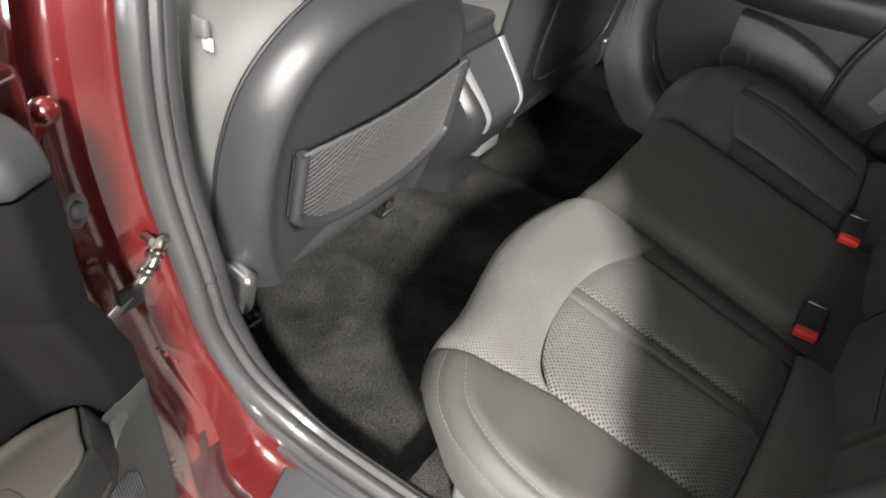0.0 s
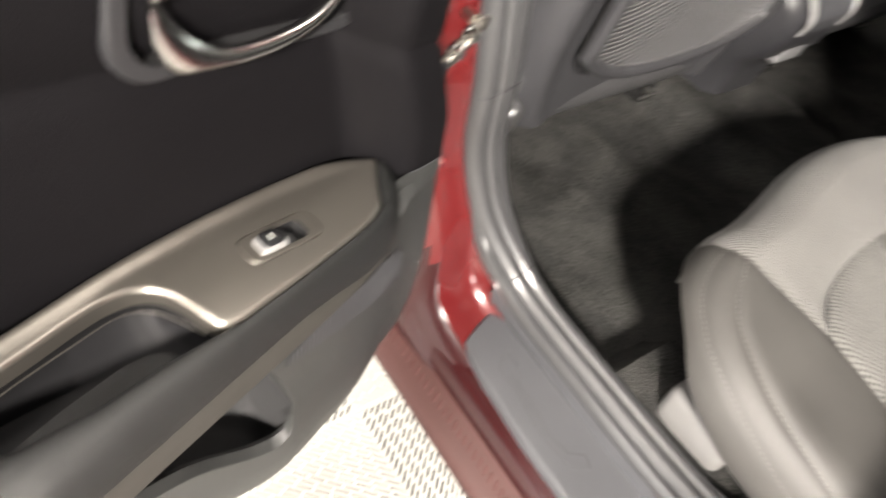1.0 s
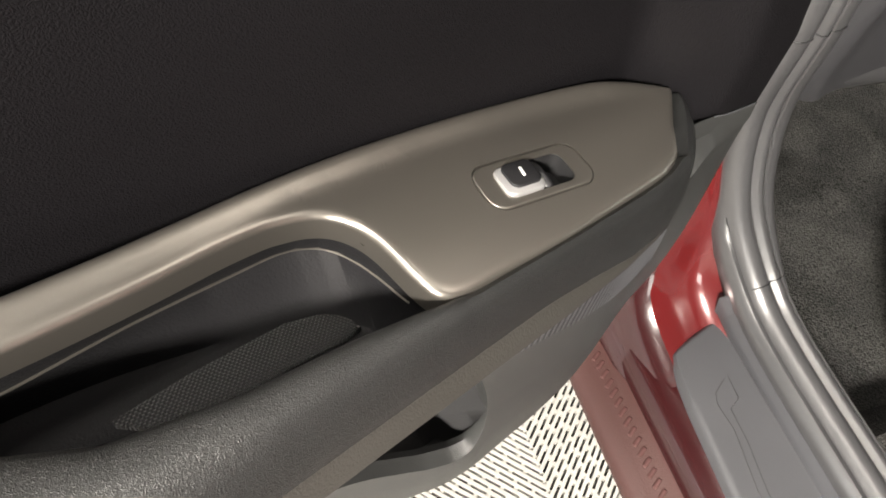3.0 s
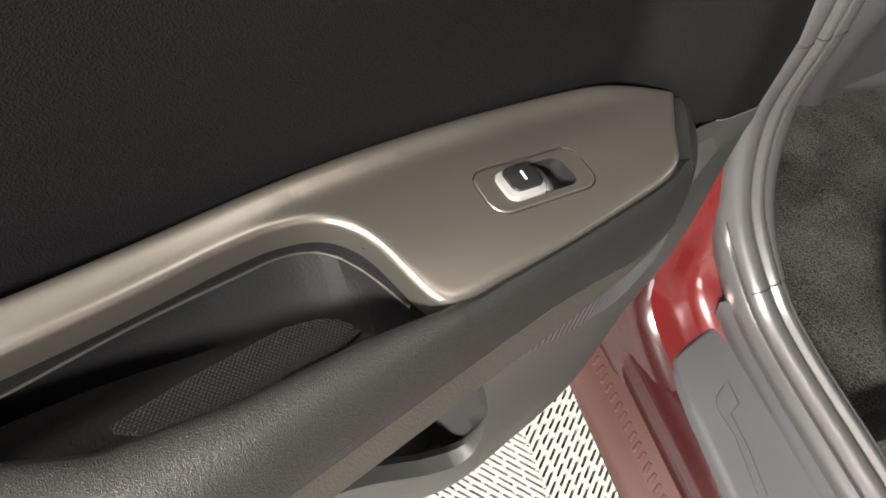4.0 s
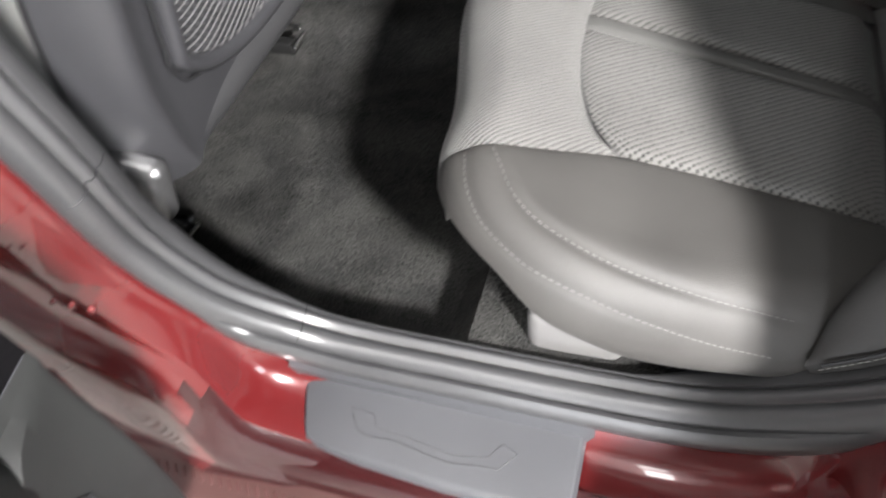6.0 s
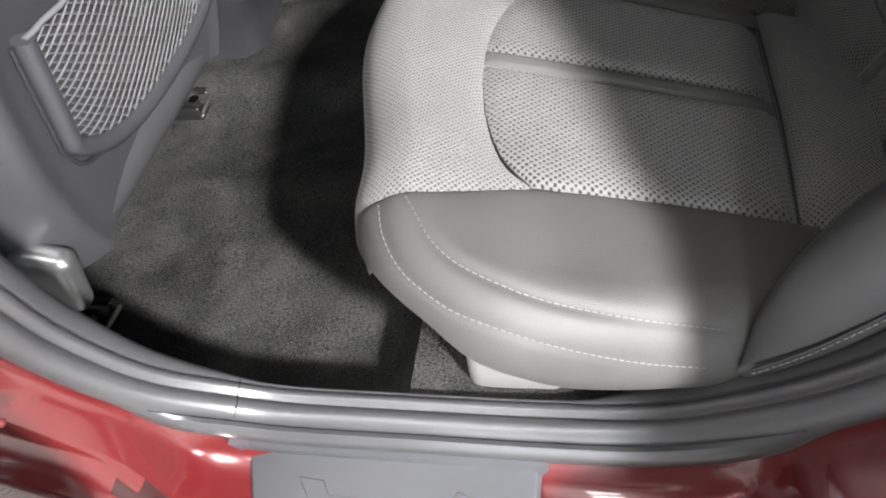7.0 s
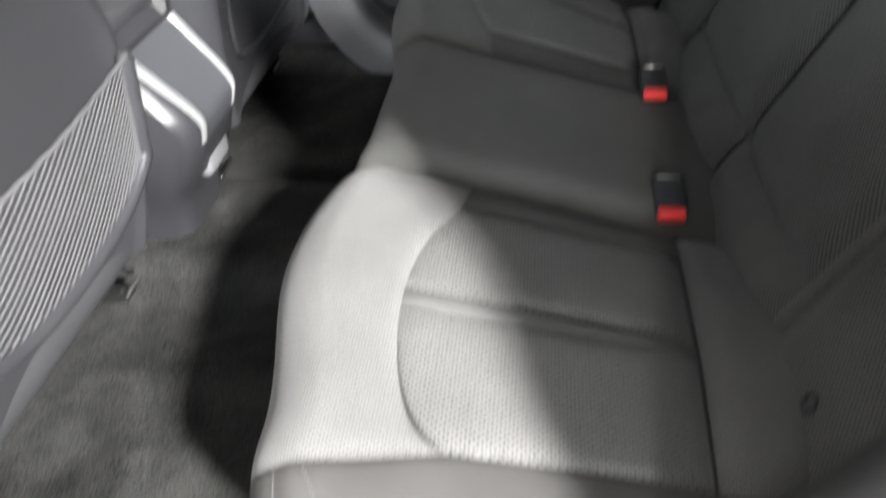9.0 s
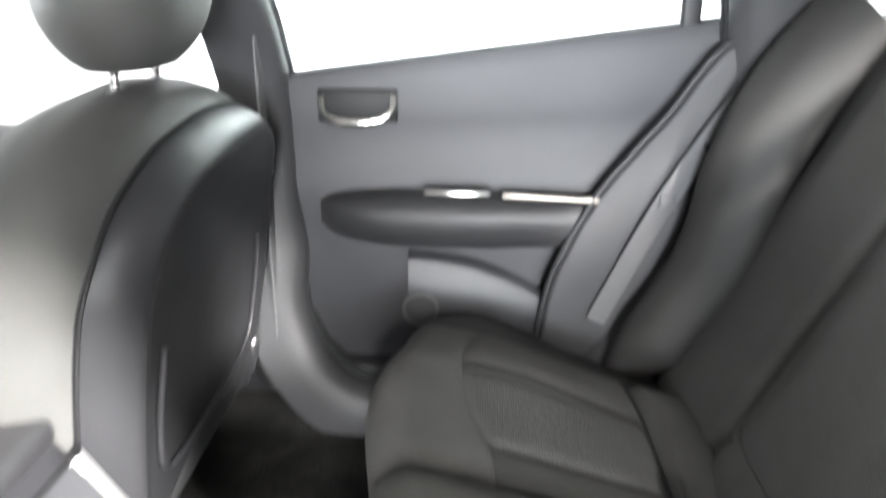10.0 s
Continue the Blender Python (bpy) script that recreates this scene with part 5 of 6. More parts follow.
for y, out, m in ((1.357, 0.013, CLOTH_PAD), (1.677, 0.000, CLOTH_MID), (2.056, 0.008, CLOTH_BAND)):
    part("fold_line", tube([back_point(y, h, out) for h in (0.0, 0.12, 0.3, 0.5, 0.72)], 0.009, 8), m, back)

for lo, hi in ((1.362, 1.670), (1.684, 2.049)):
    part("fold_line", tube([back_point(lerp(lo, hi, i / 8), 0.076, 0.0075) for i in range(9)], 0.008, 8), CLOTH_PAD, back)

# vinyl bolsters between backrest and doors
SEAM = [(0.738, 1.003, 0.525), (0.760, 1.000, 0.550), (0.784, 0.998, 0.577), (0.820, 0.996, 0.629), (0.860, 0.992, 0.700), (0.90, 0.990, 0.79), (0.95, 0.990, 0.90), (1.04, 1.0, 1.03), (1.11, 1.02, 1.12)]
CREST = [(0.742, 1.012, 0.534), (0.748, 1.028, 0.574), (0.766, 1.034, 0.634), (0.804, 1.036, 0.705), (0.845, 1.040, 0.777), (0.89, 1.045, 0.86), (0.945, 1.050, 0.97), (1.03, 1.055, 1.08), (1.10, 1.060, 1.16)]
LOWER = [(0.744, 1.004, 0.515), (0.770, 1.003, 0.527), (0.792, 1.002, 0.540), (0.831, 0.999, 0.596), (0.872, 0.995, 0.667), (0.912, 0.993, 0.755), (0.962, 0.993, 0.865), (1.05, 1.0, 0.99), (1.12, 1.02, 1.08)]


def bolster_loops(n=44):
    seam_c, crest_c, low_c = smooth_curve(SEAM, n), smooth_curve(CREST, n), smooth_curve(LOWER, n)
    loops = []
    for i, (q, c, l) in enumerate(zip(seam_c, crest_c, low_c)):
        grow = step(-0.02, 0.22, i / (n - 1))
        face = (q + c) / 2 + Vector((-0.012, -0.010, 0.006)) * grow
        inner = c + Vector((0.030, 0.040, -0.012)) * grow
        back = c + Vector((0.075, 0.055, -0.060)) * grow
        under = l + Vector((0.050, 0.055, -0.015)) * grow
        loops.append(smooth_curve([l, q + Vector((-0.0015, -0.003, 0.001)) * grow, face, c, inner, back, under], 30, closed=True))
    return seam_c, loops


seam_c, loops = bolster_loops()
for s in (-1, 1):
    bolster = thing("side_bolster", "dark grey vinyl bolster between backrest and door opening" if s < 0 else "dark grey vinyl bolster beside the far door", "seat bolster", (0.8, CENTRE + s * 0.68, 0.5), group="side bolsters")

    def sided(p):
        return Vector((p.x, p.y, p.z)) if s < 0 else Vector((p.x + 0.040 - 0.075 * step(0.72, 1.08, p.z), 2 * CENTRE - p.y - 0.055, p.z - 0.03 + 0.09 * step(0.85, 1.16, p.z)))

    part("bolster_cover", grid([[sided(p) for p in row] for row in loops], closed_v=True, cap=True), BOLSTER, bolster)
    line = [sided(p + Vector((-0.002, -0.0042, 0.0015))) for p in seam_c[1:42]]
    part("piping", tube(line, 0.0016, 6), HOLLOW, bolster, "dark sewn seam")
    thread = smooth_curve([p + Vector((-0.001, 0.002 * s, -0.0045)) for p in line], 110)
    part("stitching", joined(*[tube([a, a.lerp(b, 0.6)], 0.0006, 4) for a, b in zip(thread, thread[1:])]), THREAD if s < 0 else SEAT_VINYL, bolster, "pale stitching")

# ---- front seats ----
COVER = mat("satin_silver_cover", (0.34, 0.34, 0.345), 0.30, metal=0.9, bump=0.1)
SHELL_EDGE = mat("grey_shell_edge", (0.042, 0.042, 0.044), 0.55, bump=0.3, size=1000)
SEAT_Y = 1.312


NEAR_HALF = [(0.503, 0.222), (0.545, 0.240), (0.589, 0.252), (0.656, 0.265), (0.728, 0.266), (0.782, 0.261), (0.844, 0.243), (0.890, 0.215), (0.926, 0.180), (0.958, 0.129), (0.974, 0.078), (0.982, 0.0)]
FAR_HALF = [(0.480, 0.262), (0.56, 0.290), (0.688, 0.306), (0.804, 0.310), (0.869, 0.305), (0.919, 0.296), (0.982, 0.262), (1.018, 0.210), (1.040, 0.145), (1.050, 0.075), (1.054, 0.0)]


def shell_x(z):
    return 0.118 + 0.16 * (z - 0.60) + 0.10 * max(0, z - 0.88)


def front_seat(y_mid, halves, label, rest_x, rest_half, handed):
    seat = thing("front_seat", label, "car seat", (-0.2, y_mid, 0.38), group="front seats")
    foot, crest = halves[0][0], halves[-1][0]
    line = smooth_curve([(-h, z, 0) for z, h in halves] + [(h, z, 0) for z, h in halves[-2::-1]], 91)

    def ringed(steps):
        """Rings inside the seat's outline: each step is (inset, towards the rear, share of the way to the spine)."""
        rows = []
        for p in line:
            spine = Vector((0, max(foot + 0.06, min(crest - 0.22, p.y)), 0))
            way = spine - p
            row = []
            for inset, rear, share in steps:
                q = p + way.normalized() * min(inset, way.length * 0.95)
                q = q.lerp(spine, share)
                row.append(Vector((shell_x(q.y) + rear, y_mid + q.x, q.y)))
            rows.append(row)
        return rows

    shell = part("back_shell", grid(ringed([(-0.002, -0.072, 0), (0.0, -0.056, 0), (0.006, -0.040, 0), (0.014, -0.026, 0), (0.024, -0.014, 0), (0.034, -0.005, 0), (0.042, -0.001, 0), (0.050, -0.002, 0), (0.060, -0.006, 0), (0.075, -0.008, 0),
                                              (0.075, -0.010, 0.25), (0.075, -0.013, 0.5), (0.075, -0.015, 0.75), (0.075, -0.016, 1.0)])), SHELL, seat, "smooth grey vinyl seat back with a rounded rim")
    part("backrest", grid(ringed([(0.004, -0.060, 0), (-0.012, -0.074, 0), (-0.028, -0.102, 0), (-0.040, -0.145, 0), (-0.040, -0.190, 0), (-0.020, -0.235, 0), (0.02, -0.262, 0), (0.06, -0.265, 0), (0.09, -0.250, 0.1), (0.09, -0.245, 0.5), (0.09, -0.245, 1.0)])),
         SEATSIDE, seat, "light grey seat cover")
    part("shell_seam", tube([row[0] + Vector((0.004, 0, 0)) for row in ringed([(-0.003, -0.062, 0)])], 0.0028, 6), HOLLOW, seat, "dark seam between cover and shell")
    # turned-in lower flap of the shell
    rows = []
    for i in range(31):
        t = -1 + i / 15
        y = y_mid + t * (halves[1][1] + 0.004)
        drop = 0.012 * abs(t) ** 6
        rows.append([Vector((shell_x(z) + dx - 0.05 * abs(t) ** 8, y, z + drop)) for z, dx in ((foot + 0.062, -0.016), (foot + 0.045, -0.010), (foot + 0.030, -0.007), (foot + 0.014, -0.012), (foot, -0.022), (foot - 0.008, -0.045), (foot - 0.006, -0.10))])
    part("shell_edge", grid(rows), SHELL_EDGE, seat, "lighter turned-in lower edge")
    rows = []
    for i in range(16):
        s = i / 15
        row = []
        for k in range(24):
            a = 2 * math.pi * k / 24
            ca, sa = math.cos(a), math.sin(a)
            row.append(Vector((lerp(-0.50, -0.07, s), y_mid + 0.255 * math.copysign(abs(ca) ** 0.5, ca), lerp(0.54, 0.50, s) + 0.075 * math.copysign(abs(sa) ** 0.6, sa))))
        rows.append(row)
    part("seat_cushion", grid(rows, closed_v=True, cap=True), SHELL, seat, "grey seat cushion side")
    rows = []
    for i in range(22):
        t = i / 21
        r = math.sin(math.pi * (0.07 + 0.86 * t)) ** 0.42
        z = crest + 0.060 + 0.20 * t
        rows.append([Vector((rest_x + 0.088 * r * math.cos(a) + 0.02 * t, y_mid + rest_half * r * math.copysign(abs(math.sin(a)) ** 0.7, math.sin(a)), z)) for a in (2 * math.pi * k / 30 for k in range(30))])
    rest = part("headrest", grid(rows, closed_v=True, cap=True), SEATSIDE, seat, "grey padded headrest")
    for s in (-1, 1):
        part("headrest_post", tube([(rest_x + 0.004, y_mid + s * 0.062, crest - 0.01), (rest_x + 0.002, y_mid + s * 0.062, crest + 0.11)], 0.006, 10), CHROME, rest, "chrome headrest post")
        part("post_sleeve", tube([(rest_x + 0.004, y_mid + s * 0.062, crest + 0.018), (rest_x + 0.003, y_mid + s * 0.062, crest + 0.038)], 0.012, 12), BLACK, rest, "black post sleeve")
    for s in (-1, 1):
        ry = y_mid + s * 0.2075 + (0.045 if s > 0 else 0.014)
        rx = -0.026 if s > 0 else 0.004
        rail = part("seat_rail", box((0.40, 0.044, 0.030), (rx - 0.215, ry, 0.374), bevel=0.006), BLACK, seat, "black steel seat rail")
        part("rail_cover", joined(box((0.055, 0.070, 0.006), (rx, ry, 0.366), bevel=0.002), box((0.050, 0.010, 0.020), (rx, ry - 0.030, 0.376), bevel=0.003), box((0.050, 0.010, 0.020), (rx, ry + 0.030, 0.376), bevel=0.003),
                                  box((0.012, 0.066, 0.014), (rx - 0.020, ry, 0.374), bevel=0.003)), GLOSS, rail, "glossy black rail end")
        part("bolt", tube([(rx + 0.004, ry, 0.368), (rx + 0.004, ry, 0.381)], 0.009, 8), CHROME, rail, "chrome bolt head")
        part("clip", tube([(rx + 0.026, ry - 0.030, 0.372), (rx + 0.028, ry, 0.376), (rx + 0.026, ry + 0.030, 0.372)], 0.004, 8), CHROME, rail, "bright steel edge")
        for dy in (-0.020, 0.020):
            part("lug", joined(box((0.016, 0.012, 0.012), (rx + 0.012, ry + dy, 0.377), bevel=0.003), tube([(rx - 0.010, ry + dy, 0.384), (rx + 0.018, ry + dy, 0.384)], 0.0035, 8)), GLOSS, rail, "glossy black lug")
    part("under_frame", box((0.30, 0.44, 0.05), (-0.34, y_mid, 0.425), bevel=0.01), BLACK, seat)
    # pressed steel recliner bracket with a glossy edge, low on the outer side
    cover = part("recliner_cover", box((0.066, 0.030, 0.088), bevel=0.0145, segments=7), COVER, seat, "satin silver recliner cover")
    cover.matrix_world = Matrix.Translation((0.079, y_mid - handed * 0.247, 0.541)) @ Matrix.Rotation(radians(14), 4, "Y")
    part("recliner_bolt", tube([(0.060, y_mid - handed * 0.256, 0.500), (0.060, y_mid - handed * 0.272, 0.500)], 0.010, 10), STEEL, seat, "steel recliner bolt")
    return seat, shell


left_seat, left_shell = front_seat(SEAT_Y, NEAR_HALF, "front seat with grey shell and net pocket on its back", 0.03, 0.138, 1)
right_seat, right_shell = front_seat(2.10, FAR_HALF, "front passenger seat with a smooth grey back shell", 0.060, 0.160, -1)
# the far seat's plain pocket shows as a shallow moulded outline
part("pocket_outline", tube(smooth_curve([(shell_x(z) - 0.004, 2.10 + y, z) for y, z in ((-0.205, 0.80), (-0.212, 0.70), (-0.190, 0.61), (-0.10, 0.585), (0.08, 0.585), (0.19, 0.61), (0.212, 0.70), (0.205, 0.80))], 60), 0.005, 8), SHELL, right_seat, "moulded outline of the plain pocket")


def pocket(seat):
    def P(s, t, out=0.0):
        """s along the pocket from the outer side to the tunnel side, t from the bottom up."""
        y = lerp(1.128, 1.512, s)
        lowz = lerp(0.618, 0.612, s) - 0.012 * math.sin(math.pi * s) ** 0.6 + 0.046 * ((1 - s) ** 7) + 0.044 * s ** 6
        topz = lerp(0.776, 0.790, s) - 0.006 * math.sin(math.pi * s)
        z = lerp(lowz, topz, t)
        sag = 0.010 * math.sin(math.pi * s) * t
        x = shell_x(z) + 0.012 + sag + out
        return Vector((x, y, z))

    frame_line = [P(0, 1 - i / 10, 0.002) for i in range(10)] + [P(i / 24, 0, 0.002) for i in range(25)] + [P(1, i / 10, 0.002) for i in range(1, 11)]
    rim = part("pocket_rim", tube(smooth_curve(frame_line, 90), 0.010, 10), SHELL, seat, "grey rim of the net pocket")
    part("rim_groove", tube(smooth_curve([p + Vector((-0.004, 0.0125 * (1 if p.y > 1.49 else -1 if p.y < 1.15 else 0), -0.0125 if 1.14 < p.y < 1.50 else 0)) for p in frame_line], 90), 0.0024, 6), HOLLOW, rim, "dark groove round the rim")
    rows = [[P(i / 20, j / 8, -0.003) for j in range(9)] for i in range(21)]
    part("pocket_back", grid(rows), SMOOTH, seat, "dark inside of the net pocket")
    strands = []
    N, M = 21, 30
    for d in (-1, 1):
        for k in range(-M, N + M):
            pts = []
            for j in range(M + 1):
                s = (k + d * j * 0.5) / N
                if 0 <= s <= 1:
                    pts.append(P(s, j / M, 0.002 + 0.0003 * d))
            if len(pts) > 2:
                strands.append(tube(pts, 0.0010, 5, cap=False))
    part("pocket_net", joined(*strands), NET, seat, "grey net pocket")
    part("pocket_elastic", tube([P(i / 30, 1, 0.004 + 0.001 * math.sin(i * 2.1)) for i in range(31)], 0.0028, 8), NET, seat, "frayed elastic edge")


pocket(left_seat)

# ---- centre console between the front seats ----
CONSOLE_Y = 1.690
console = thing("centre_console", "grey plastic centre console with a hinged rear flap", "console", (0.0, CENTRE, 0.38))
section = [(0.070, 0.380), (0.080, 0.445), (0.104, 0.505), (0.138, 0.540), (0.157, 0.590), (0.164, 0.632), (0.150, 0.660), (0.118, 0.700), (0.088, 0.738), (0.076, 0.756), (0.05, 0.765), (-0.45, 0.74), (-0.46, 0.40), (-0.10, 0.388)]
rows = []
for s in [i / 20 for i in range(21)]:
    t = -1 + 2 * s
    e = abs(t) ** 6
    rows.append([Vector((x - 0.024 * e if x > -0.05 else x, CONSOLE_Y + lerp(0.045, 0.0, step(0.42, 0.60, z)) + t * lerp(0.082, 0.096, step(0.42, 0.60, z)), z - 0.012 * e * step(0.6, 0.76, z))) for x, z in section])
part("console_body", grid(rows, closed_v=True, cap=True), CONSOLE, console)
flap_line = smooth_curve([(0.159, 0, 0.600), (0.1665, 0, 0.632), (0.153, 0, 0.661), (0.121, 0, 0.701), (0.092, 0, 0.737)], 24)
flap_rows = [[p + Vector((0.002, CONSOLE_Y + t * lerp(0.050, 0.066, i / 23), 0.001)) for i, p in enumerate(flap_line)] for t in [-1 + k / 5 for k in range(11)]]
part("rear_flap", grid(flap_rows), SILL, console, "satin grey rear flap")
for s in (-1, 1):
    # a flat bright strip that widens upwards along each side of the flap
    rows = []
    for i, p in enumerate(flap_line):
        f = i / 23
        c, wide = CONSOLE_Y + s * lerp(0.058, 0.075, f), lerp(0.004, 0.010, f)
        rows.append([p + Vector((dx, c + k * wide, dx * 0.6)) for k, dx in ((-1.1, -0.002), (-0.8, 0.003), (0, 0.0048), (0.8, 0.003), (1.1, -0.002))])
    part("flap_trim", grid(rows), SILVER, console, "bright satin trim strip")
part("flap_gap", tube([(0.089, CONSOLE_Y + t * 0.09, 0.7405) for t in (-1, -0.5, 0, 0.5, 1)], 0.0022, 6), HOLLOW, console, "dark gap above the flap")
part("console_foot", box((0.055, 0.085, 0.055), (0.116, CONSOLE_Y + 0.005, 0.548), bevel=0.012, segments=3), LINEN, console, "pale plastic foot")
part("console_lid", box((0.36, 0.172, 0.032), (-0.108, CONSOLE_Y, 0.766), bevel=0.012, segments=4), SHELL, console, "grey padded lid")

# ---- buckles in the bench ----
def buckle(at, turn, label):
    b = thing("belt_buckle", label, "seat belt buckle", at, group="belt buckles")
    m = Matrix.Translation(at) @ Matrix.Rotation(radians(turn), 4, "Z") @ Matrix.Rotation(radians(12), 4, "Y")
    part("buckle_body", box((0.062, 0.042, 0.020), bevel=0.005, segments=3), BLACK, b).matrix_world = m @ Matrix.Translation((-0.020, 0, -0.002))
    part("button", box((0.016, 0.036, 0.016), bevel=0.004, segments=3), BUTTON, b, "bright red release button").matrix_world = m @ Matrix.Translation((0.0145, 0, 0.002))
    part("slot", box((0.004, 0.026, 0.004), bevel=0.001, segments=1), HOLLOW, b).matrix_world = m @ Matrix.Translation((-0.006, 0, 0.0085))
    part("stalk", box((0.04, 0.030, 0.006), bevel=0.002), BELT, b).matrix_world = m @ Matrix.Translation((-0.015, 0, -0.016))
    # thin steel strip, put there as the glint on the buckle
    part("glint_strip", box((0.003, 0.030, 0.003), bevel=0.001, segments=1), STEEL, b, "thin steel strip added as the buckle's glint").matrix_world = m @ Matrix.Translation((-0.046, 0, 0.0085))
    return b


buckle((0.814, 1.558, 0.553), -90, "black seat belt buckle with a red button in the bench")
buckle((0.822, 1.848, 0.571), -90, "black seat belt buckle with a red button between the places")

# ---- far door, closed ----
FAR = 2.47
far_door = thing("car_door", "closed grey rear door with chrome handle seen from inside", "car door", (0.5, FAR + 0.05, 0.4))


def belt_z(x):
    return 1.055 + 0.138 * (x - 0.17)


def far_profile(x):
    b = belt_z(x)
    return [(b, 0.055), (b + 0.004, 0.03), (b - 0.004, 0.008), (b - 0.03, 0.0), (lerp(b, 0.87, 0.55), 0.004), (0.885 + 0.07 * (x - 0.2), 0.010), (0.870 + 0.07 * (x - 0.2), 0.004), (0.82, 0.0), (0.70, 0.004), (0.60, 0.010), (0.50, 0.014), (0.43, 0.03)]


rows = [[Vector((x, FAR + w, v)) for v, w in far_profile(x)] for x in [0.17 + i * 0.03 for i in range(31)]]
part("door_panel", grid(rows), mat("grey_far_panel", (0.055, 0.056, 0.062), 0.5, bump=0.3, size=900), far_door, "smooth dark grey door panel")
rows = []
for i in range(40):
    x = lerp(0.225, 0.86, i / 39)
    f = (x - 0.225) / 0.635
    e = (1 - abs(2 * f - 1) ** 4) ** 0.6 if f < 0.5 else 1.0 - 0.35 * (2 * f - 1)
    rows.append([Vector((x, FAR - w, v)) for v, w in ((lerp(0.80, v, 0.35 + 0.65 * e), w) for v, w in ((0.845, 0.0), (0.838, 0.030 * e), (0.825, 0.052 * e), (0.80, 0.062 * e), (0.765, 0.058 * e), (0.735, 0.04 * e), (0.72, 0.0)))])
part("armrest_pad", grid(rows), mat("grey_black_armrest", (0.036, 0.036, 0.038), 0.45, bump=0.3, size=900), far_door, "black vinyl armrest")
part("armrest_trim", tube([(0.58, FAR - 0.046, 0.846), (0.79, FAR - 0.050, 0.840)], 0.007, 8), GUN, far_door, "grey trim along the armrest")
part("switch_plate", box((0.13, 0.020, 0.014), (0.495, FAR - 0.052, 0.850), bevel=0.005), CHROME, far_door, "bright switch plate")
# flat dark slab; the hollow's shade is only colour here
part("handle_scoop", box((0.150, 0.012, 0.062), (0.305, FAR - 0.001, 1.002), bevel=0.005), HOLLOW, far_door, "handle scoop with recess shade in its colour")
part("lever", tube(smooth_curve([(0.238, FAR - 0.006, 1.018), (0.243, FAR - 0.016, 0.990), (0.265, FAR - 0.024, 0.976), (0.31, FAR - 0.026, 0.974), (0.350, FAR - 0.022, 0.980), (0.371, FAR - 0.016, 0.996), (0.373, FAR - 0.006, 1.022)], 26), 0.0085, 10), CHROME, far_door, "chrome inside handle")
rows = []
for i in range(24):
    x = lerp(0.40, 0.70, i / 23)
    t = (x - 0.40) / 0.30
    top = 0.715 - 0.10 * t ** 2.2
    rows.append([Vector((x, FAR - w, v)) for v, w in ((top, 0.0), (top - 0.004, 0.030), (top - 0.012, 0.036), (0.56, 0.034), (0.48, 0.02), (0.43, 0.0))])
part("door_pocket", grid(rows), SILL, far_door, "grey moulded door pocket")
part("speaker_ring", tube([(0.425 + 0.034 * math.cos(a), FAR - 0.036, 0.60 + 0.034 * math.sin(a)) for a in (2 * math.pi * k / 28 for k in range(28))], 0.004, 6, closed=True), LINEN, far_door, "pale ring round the cup holder")
part("outer_skin", box((0.92, 0.02, 0.62), (0.61, YF + 0.03 - 0.03, 0.72), bevel=0.005), RED, far_door)
pane = part("window_pane", box((0.80, 0.004, 0.36), (0.57, FAR + 0.03, 1.25), bevel=0), GLASS, far_door, "clear side window", smooth=False)
pane.visible_shadow = False
part("window_post", box((0.035, 0.02, 0.34), (0.905, FAR + 0.02, 1.25), bevel=0.006), BLACK, far_door, "black window post")

# front passenger door, its sill and window
front_far = thing("car_door", "closed grey front door beyond the passenger seat", "car door", (-0.4, FAR + 0.05, 0.4))
part("door_panel", box((1.05, 0.05, 0.54), (-0.42, FAR + 0.02, 0.66), bevel=0.02), mat("grey_front_panel", (0.07, 0.07, 0.075), 0.5, bump=0.3, size=900), front_far)
part("window_ledge", box((1.05, 0.06, 0.03), (-0.42, FAR + 0.01, 0.935), bevel=0.012, segments=3), LINEN, front_far, "pale window ledge")

front_near = thing("car_door", "closed grey front door beside the driver's seat", "car door", (-0.4, 0.93, 0.4))
part("door_panel", box((0.95, 0.05, 0.62), (-0.47, 0.90, 0.72), bevel=0.02), SEATSIDE, front_near)

# seat belts of the far side
belt = thing("seat_belt", "grey seat belt hanging beside the far backrest", "seat belt", (0.86, 2.36, 0.6))
rows = []
for p in smooth_curve([(0.770, 2.400, 0.60), (0.800, 2.398, 0.673), (0.863, 2.394, 0.822), (0.935, 2.390, 0.962), (1.005, 2.386, 1.083), (1.06, 2.380, 1.18)], 24):
    rows.append([p + Vector((0.030 * c, 0.004 * c, -0.014 * c)) + Vector((-s * 0.001, -s * 0.001, 0)) for c, s in ((-0.6, 1), (0.6, 1), (0.6, -1), (-0.6, -1))])
part("webbing", grid(rows, closed_v=True, cap=True), BELT, belt)
part("tongue", box((0.030, 0.006, 0.026), (0.878, 2.388, 0.850), bevel=0.002), LINEN, belt, "grey belt tongue")
part("belt_stop", tube([(0.935, 2.380, 0.955), (0.935, 2.392, 0.955)], 0.008, 10), BLACK, belt, "black belt stop button")
post = thing("seat_belt", "grey front seat belt on the far pillar", "seat belt", (0.12, 2.40, 0.8))
part("webbing", box((0.004, 0.045, 0.62), (0.140, 2.415, 0.82), bevel=0.0015), BELT, post)
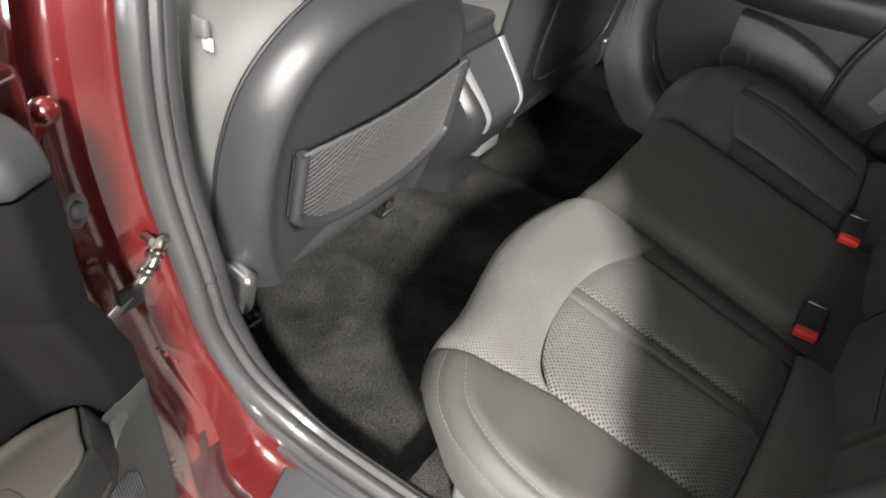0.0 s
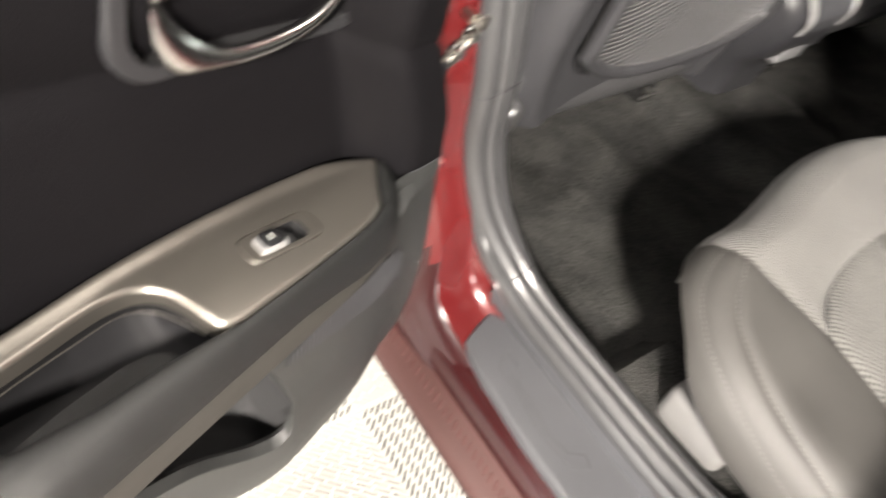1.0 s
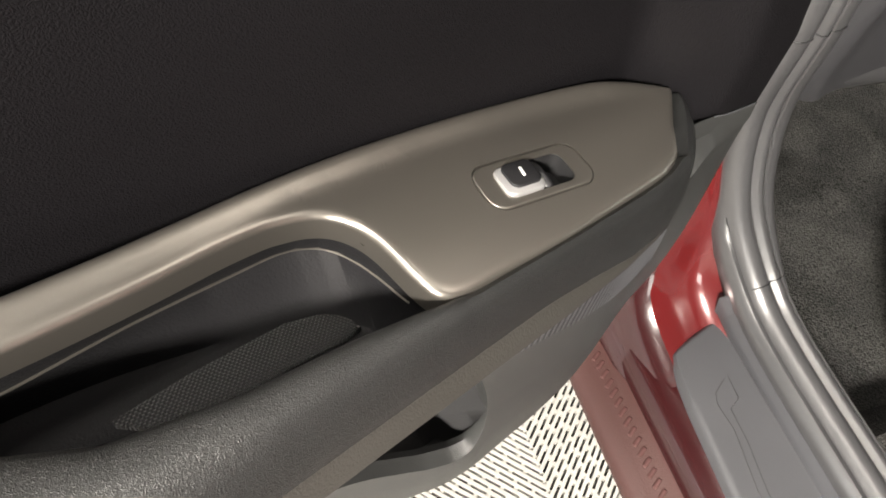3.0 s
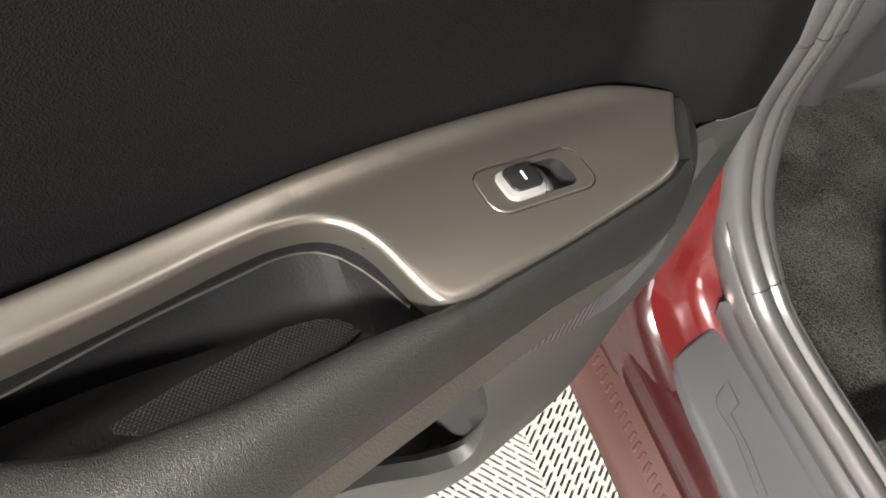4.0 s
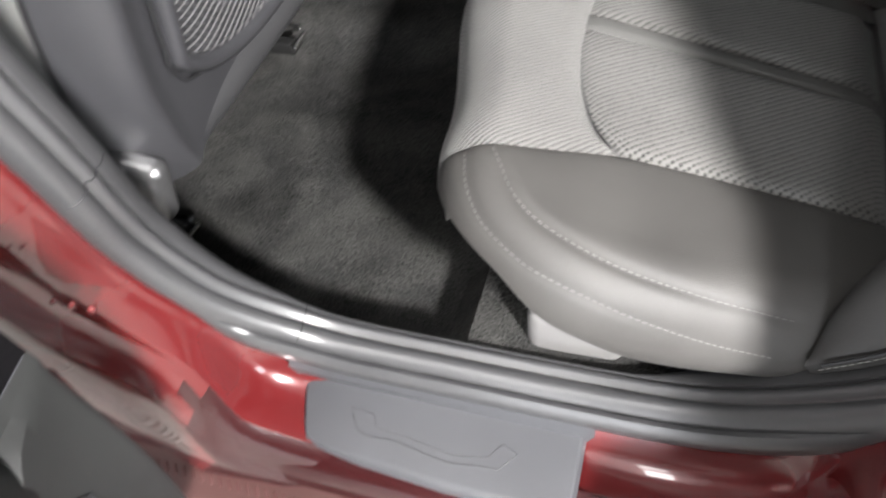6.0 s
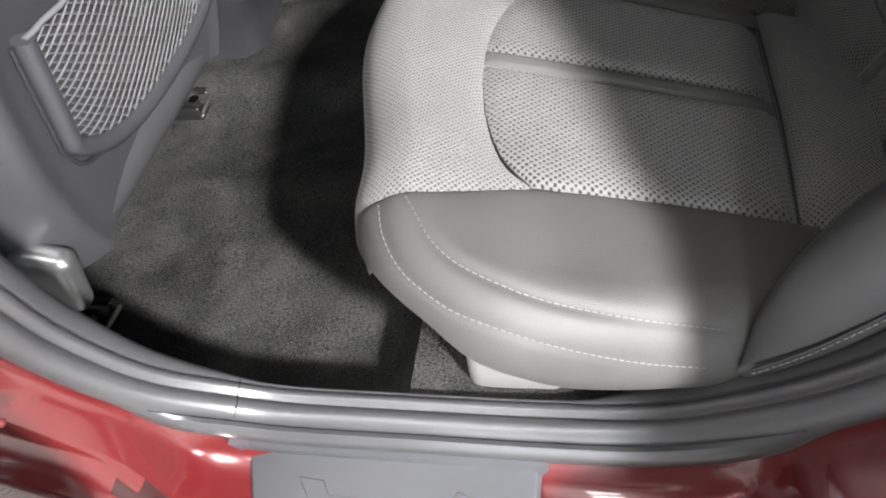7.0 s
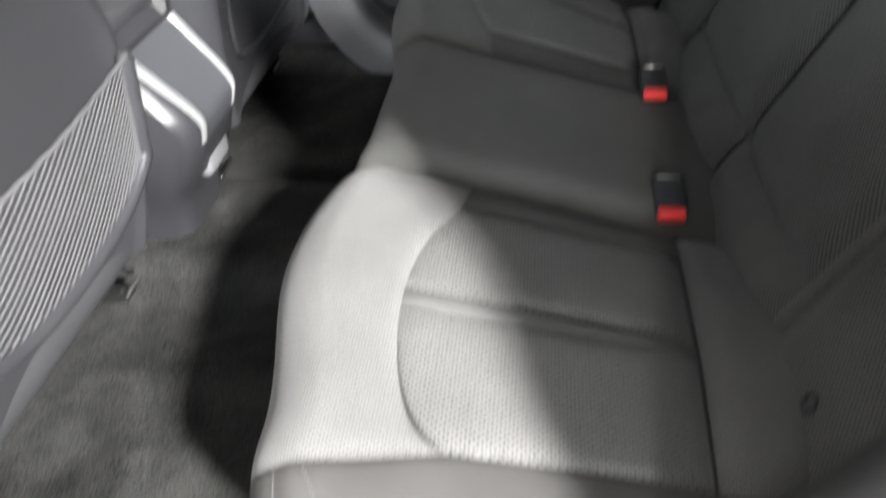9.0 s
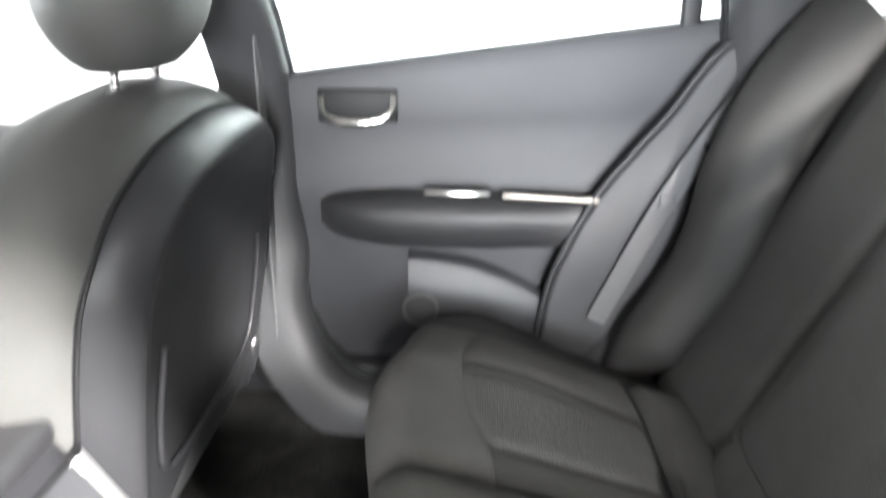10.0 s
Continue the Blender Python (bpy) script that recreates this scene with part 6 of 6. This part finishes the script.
part("tongue", box((0.006, 0.055, 0.05), (0.143, 2.415, 0.90), bevel=0.002), STEEL, post, "steel belt tongue")
part("anchor", box((0.012, 0.05, 0.04), (0.140, 2.415, 0.515), bevel=0.004), BLACK, post, "black belt anchor")
near_belt = thing("seat_belt", "grey front seat belt with a bright tongue beside the near pillar", "seat belt", (0.05, 1.010, 0.8))
part("webbing", box((0.045, 0.004, 0.70), (0.035, 1.004, 0.86), bevel=0.0015), BELT, near_belt)
part("tongue", box((0.022, 0.010, 0.024), (0.092, 1.040, 0.952), bevel=0.004, segments=3), LINEN, near_belt, "grey plastic belt tongue")
part("plate", box((0.016, 0.004, 0.016), (0.096, 1.044, 0.932), bevel=0.0015), mat("bright_tongue_metal", (0.62, 0.62, 0.62), 0.4, metal=0.2), near_belt, "bright steel tongue plate")
tagged(part("pillar_trim", joined(tube(smooth_curve([(0.115, 2.45, 1.25), (0.088, 2.465, 1.06), (0.082, 2.475, 0.80), (0.095, 2.475, 0.60), (0.13, 2.46, 0.47), (0.22, 2.45, 0.425)], 40), 0.040, 12)), FARTRIM), "grey plastic trim on the far pillar", "trim", kind="structure")
tagged(part("pillar_trim", joined(tube(smooth_curve([(0.125, 0.955, 1.25), (0.098, 0.940, 1.06), (0.098, 0.935, 0.80), (0.115, 0.955, 0.60), (0.150, 0.985, 0.48)], 40), 0.026, 12)), SMOOTH), "dark plastic trim on the near pillar", "trim", kind="structure")

# plastic and carpet below the bench
part("corner_cover", box((0.10, 0.09, 0.13), (0.550, 1.082, 0.405), bevel=0.014, segments=3), mat("pale_plastic", (0.14, 0.137, 0.135), 0.55, bump=0.4, size=900), bench, "pale plastic cover under the bench corner")

# small ring of the child seat anchor in the fold of the bench
part("anchor_ring", tube([Vector((0.898 + 0.004 * math.sin(a), 1.237 + 0.008 * math.cos(a), 0.566 + 0.008 * math.sin(a))) for a in (2 * math.pi * i / 20 for i in range(20))], 0.0020, 8, closed=True), BLACK, bench, "dark ring of a child seat anchor")
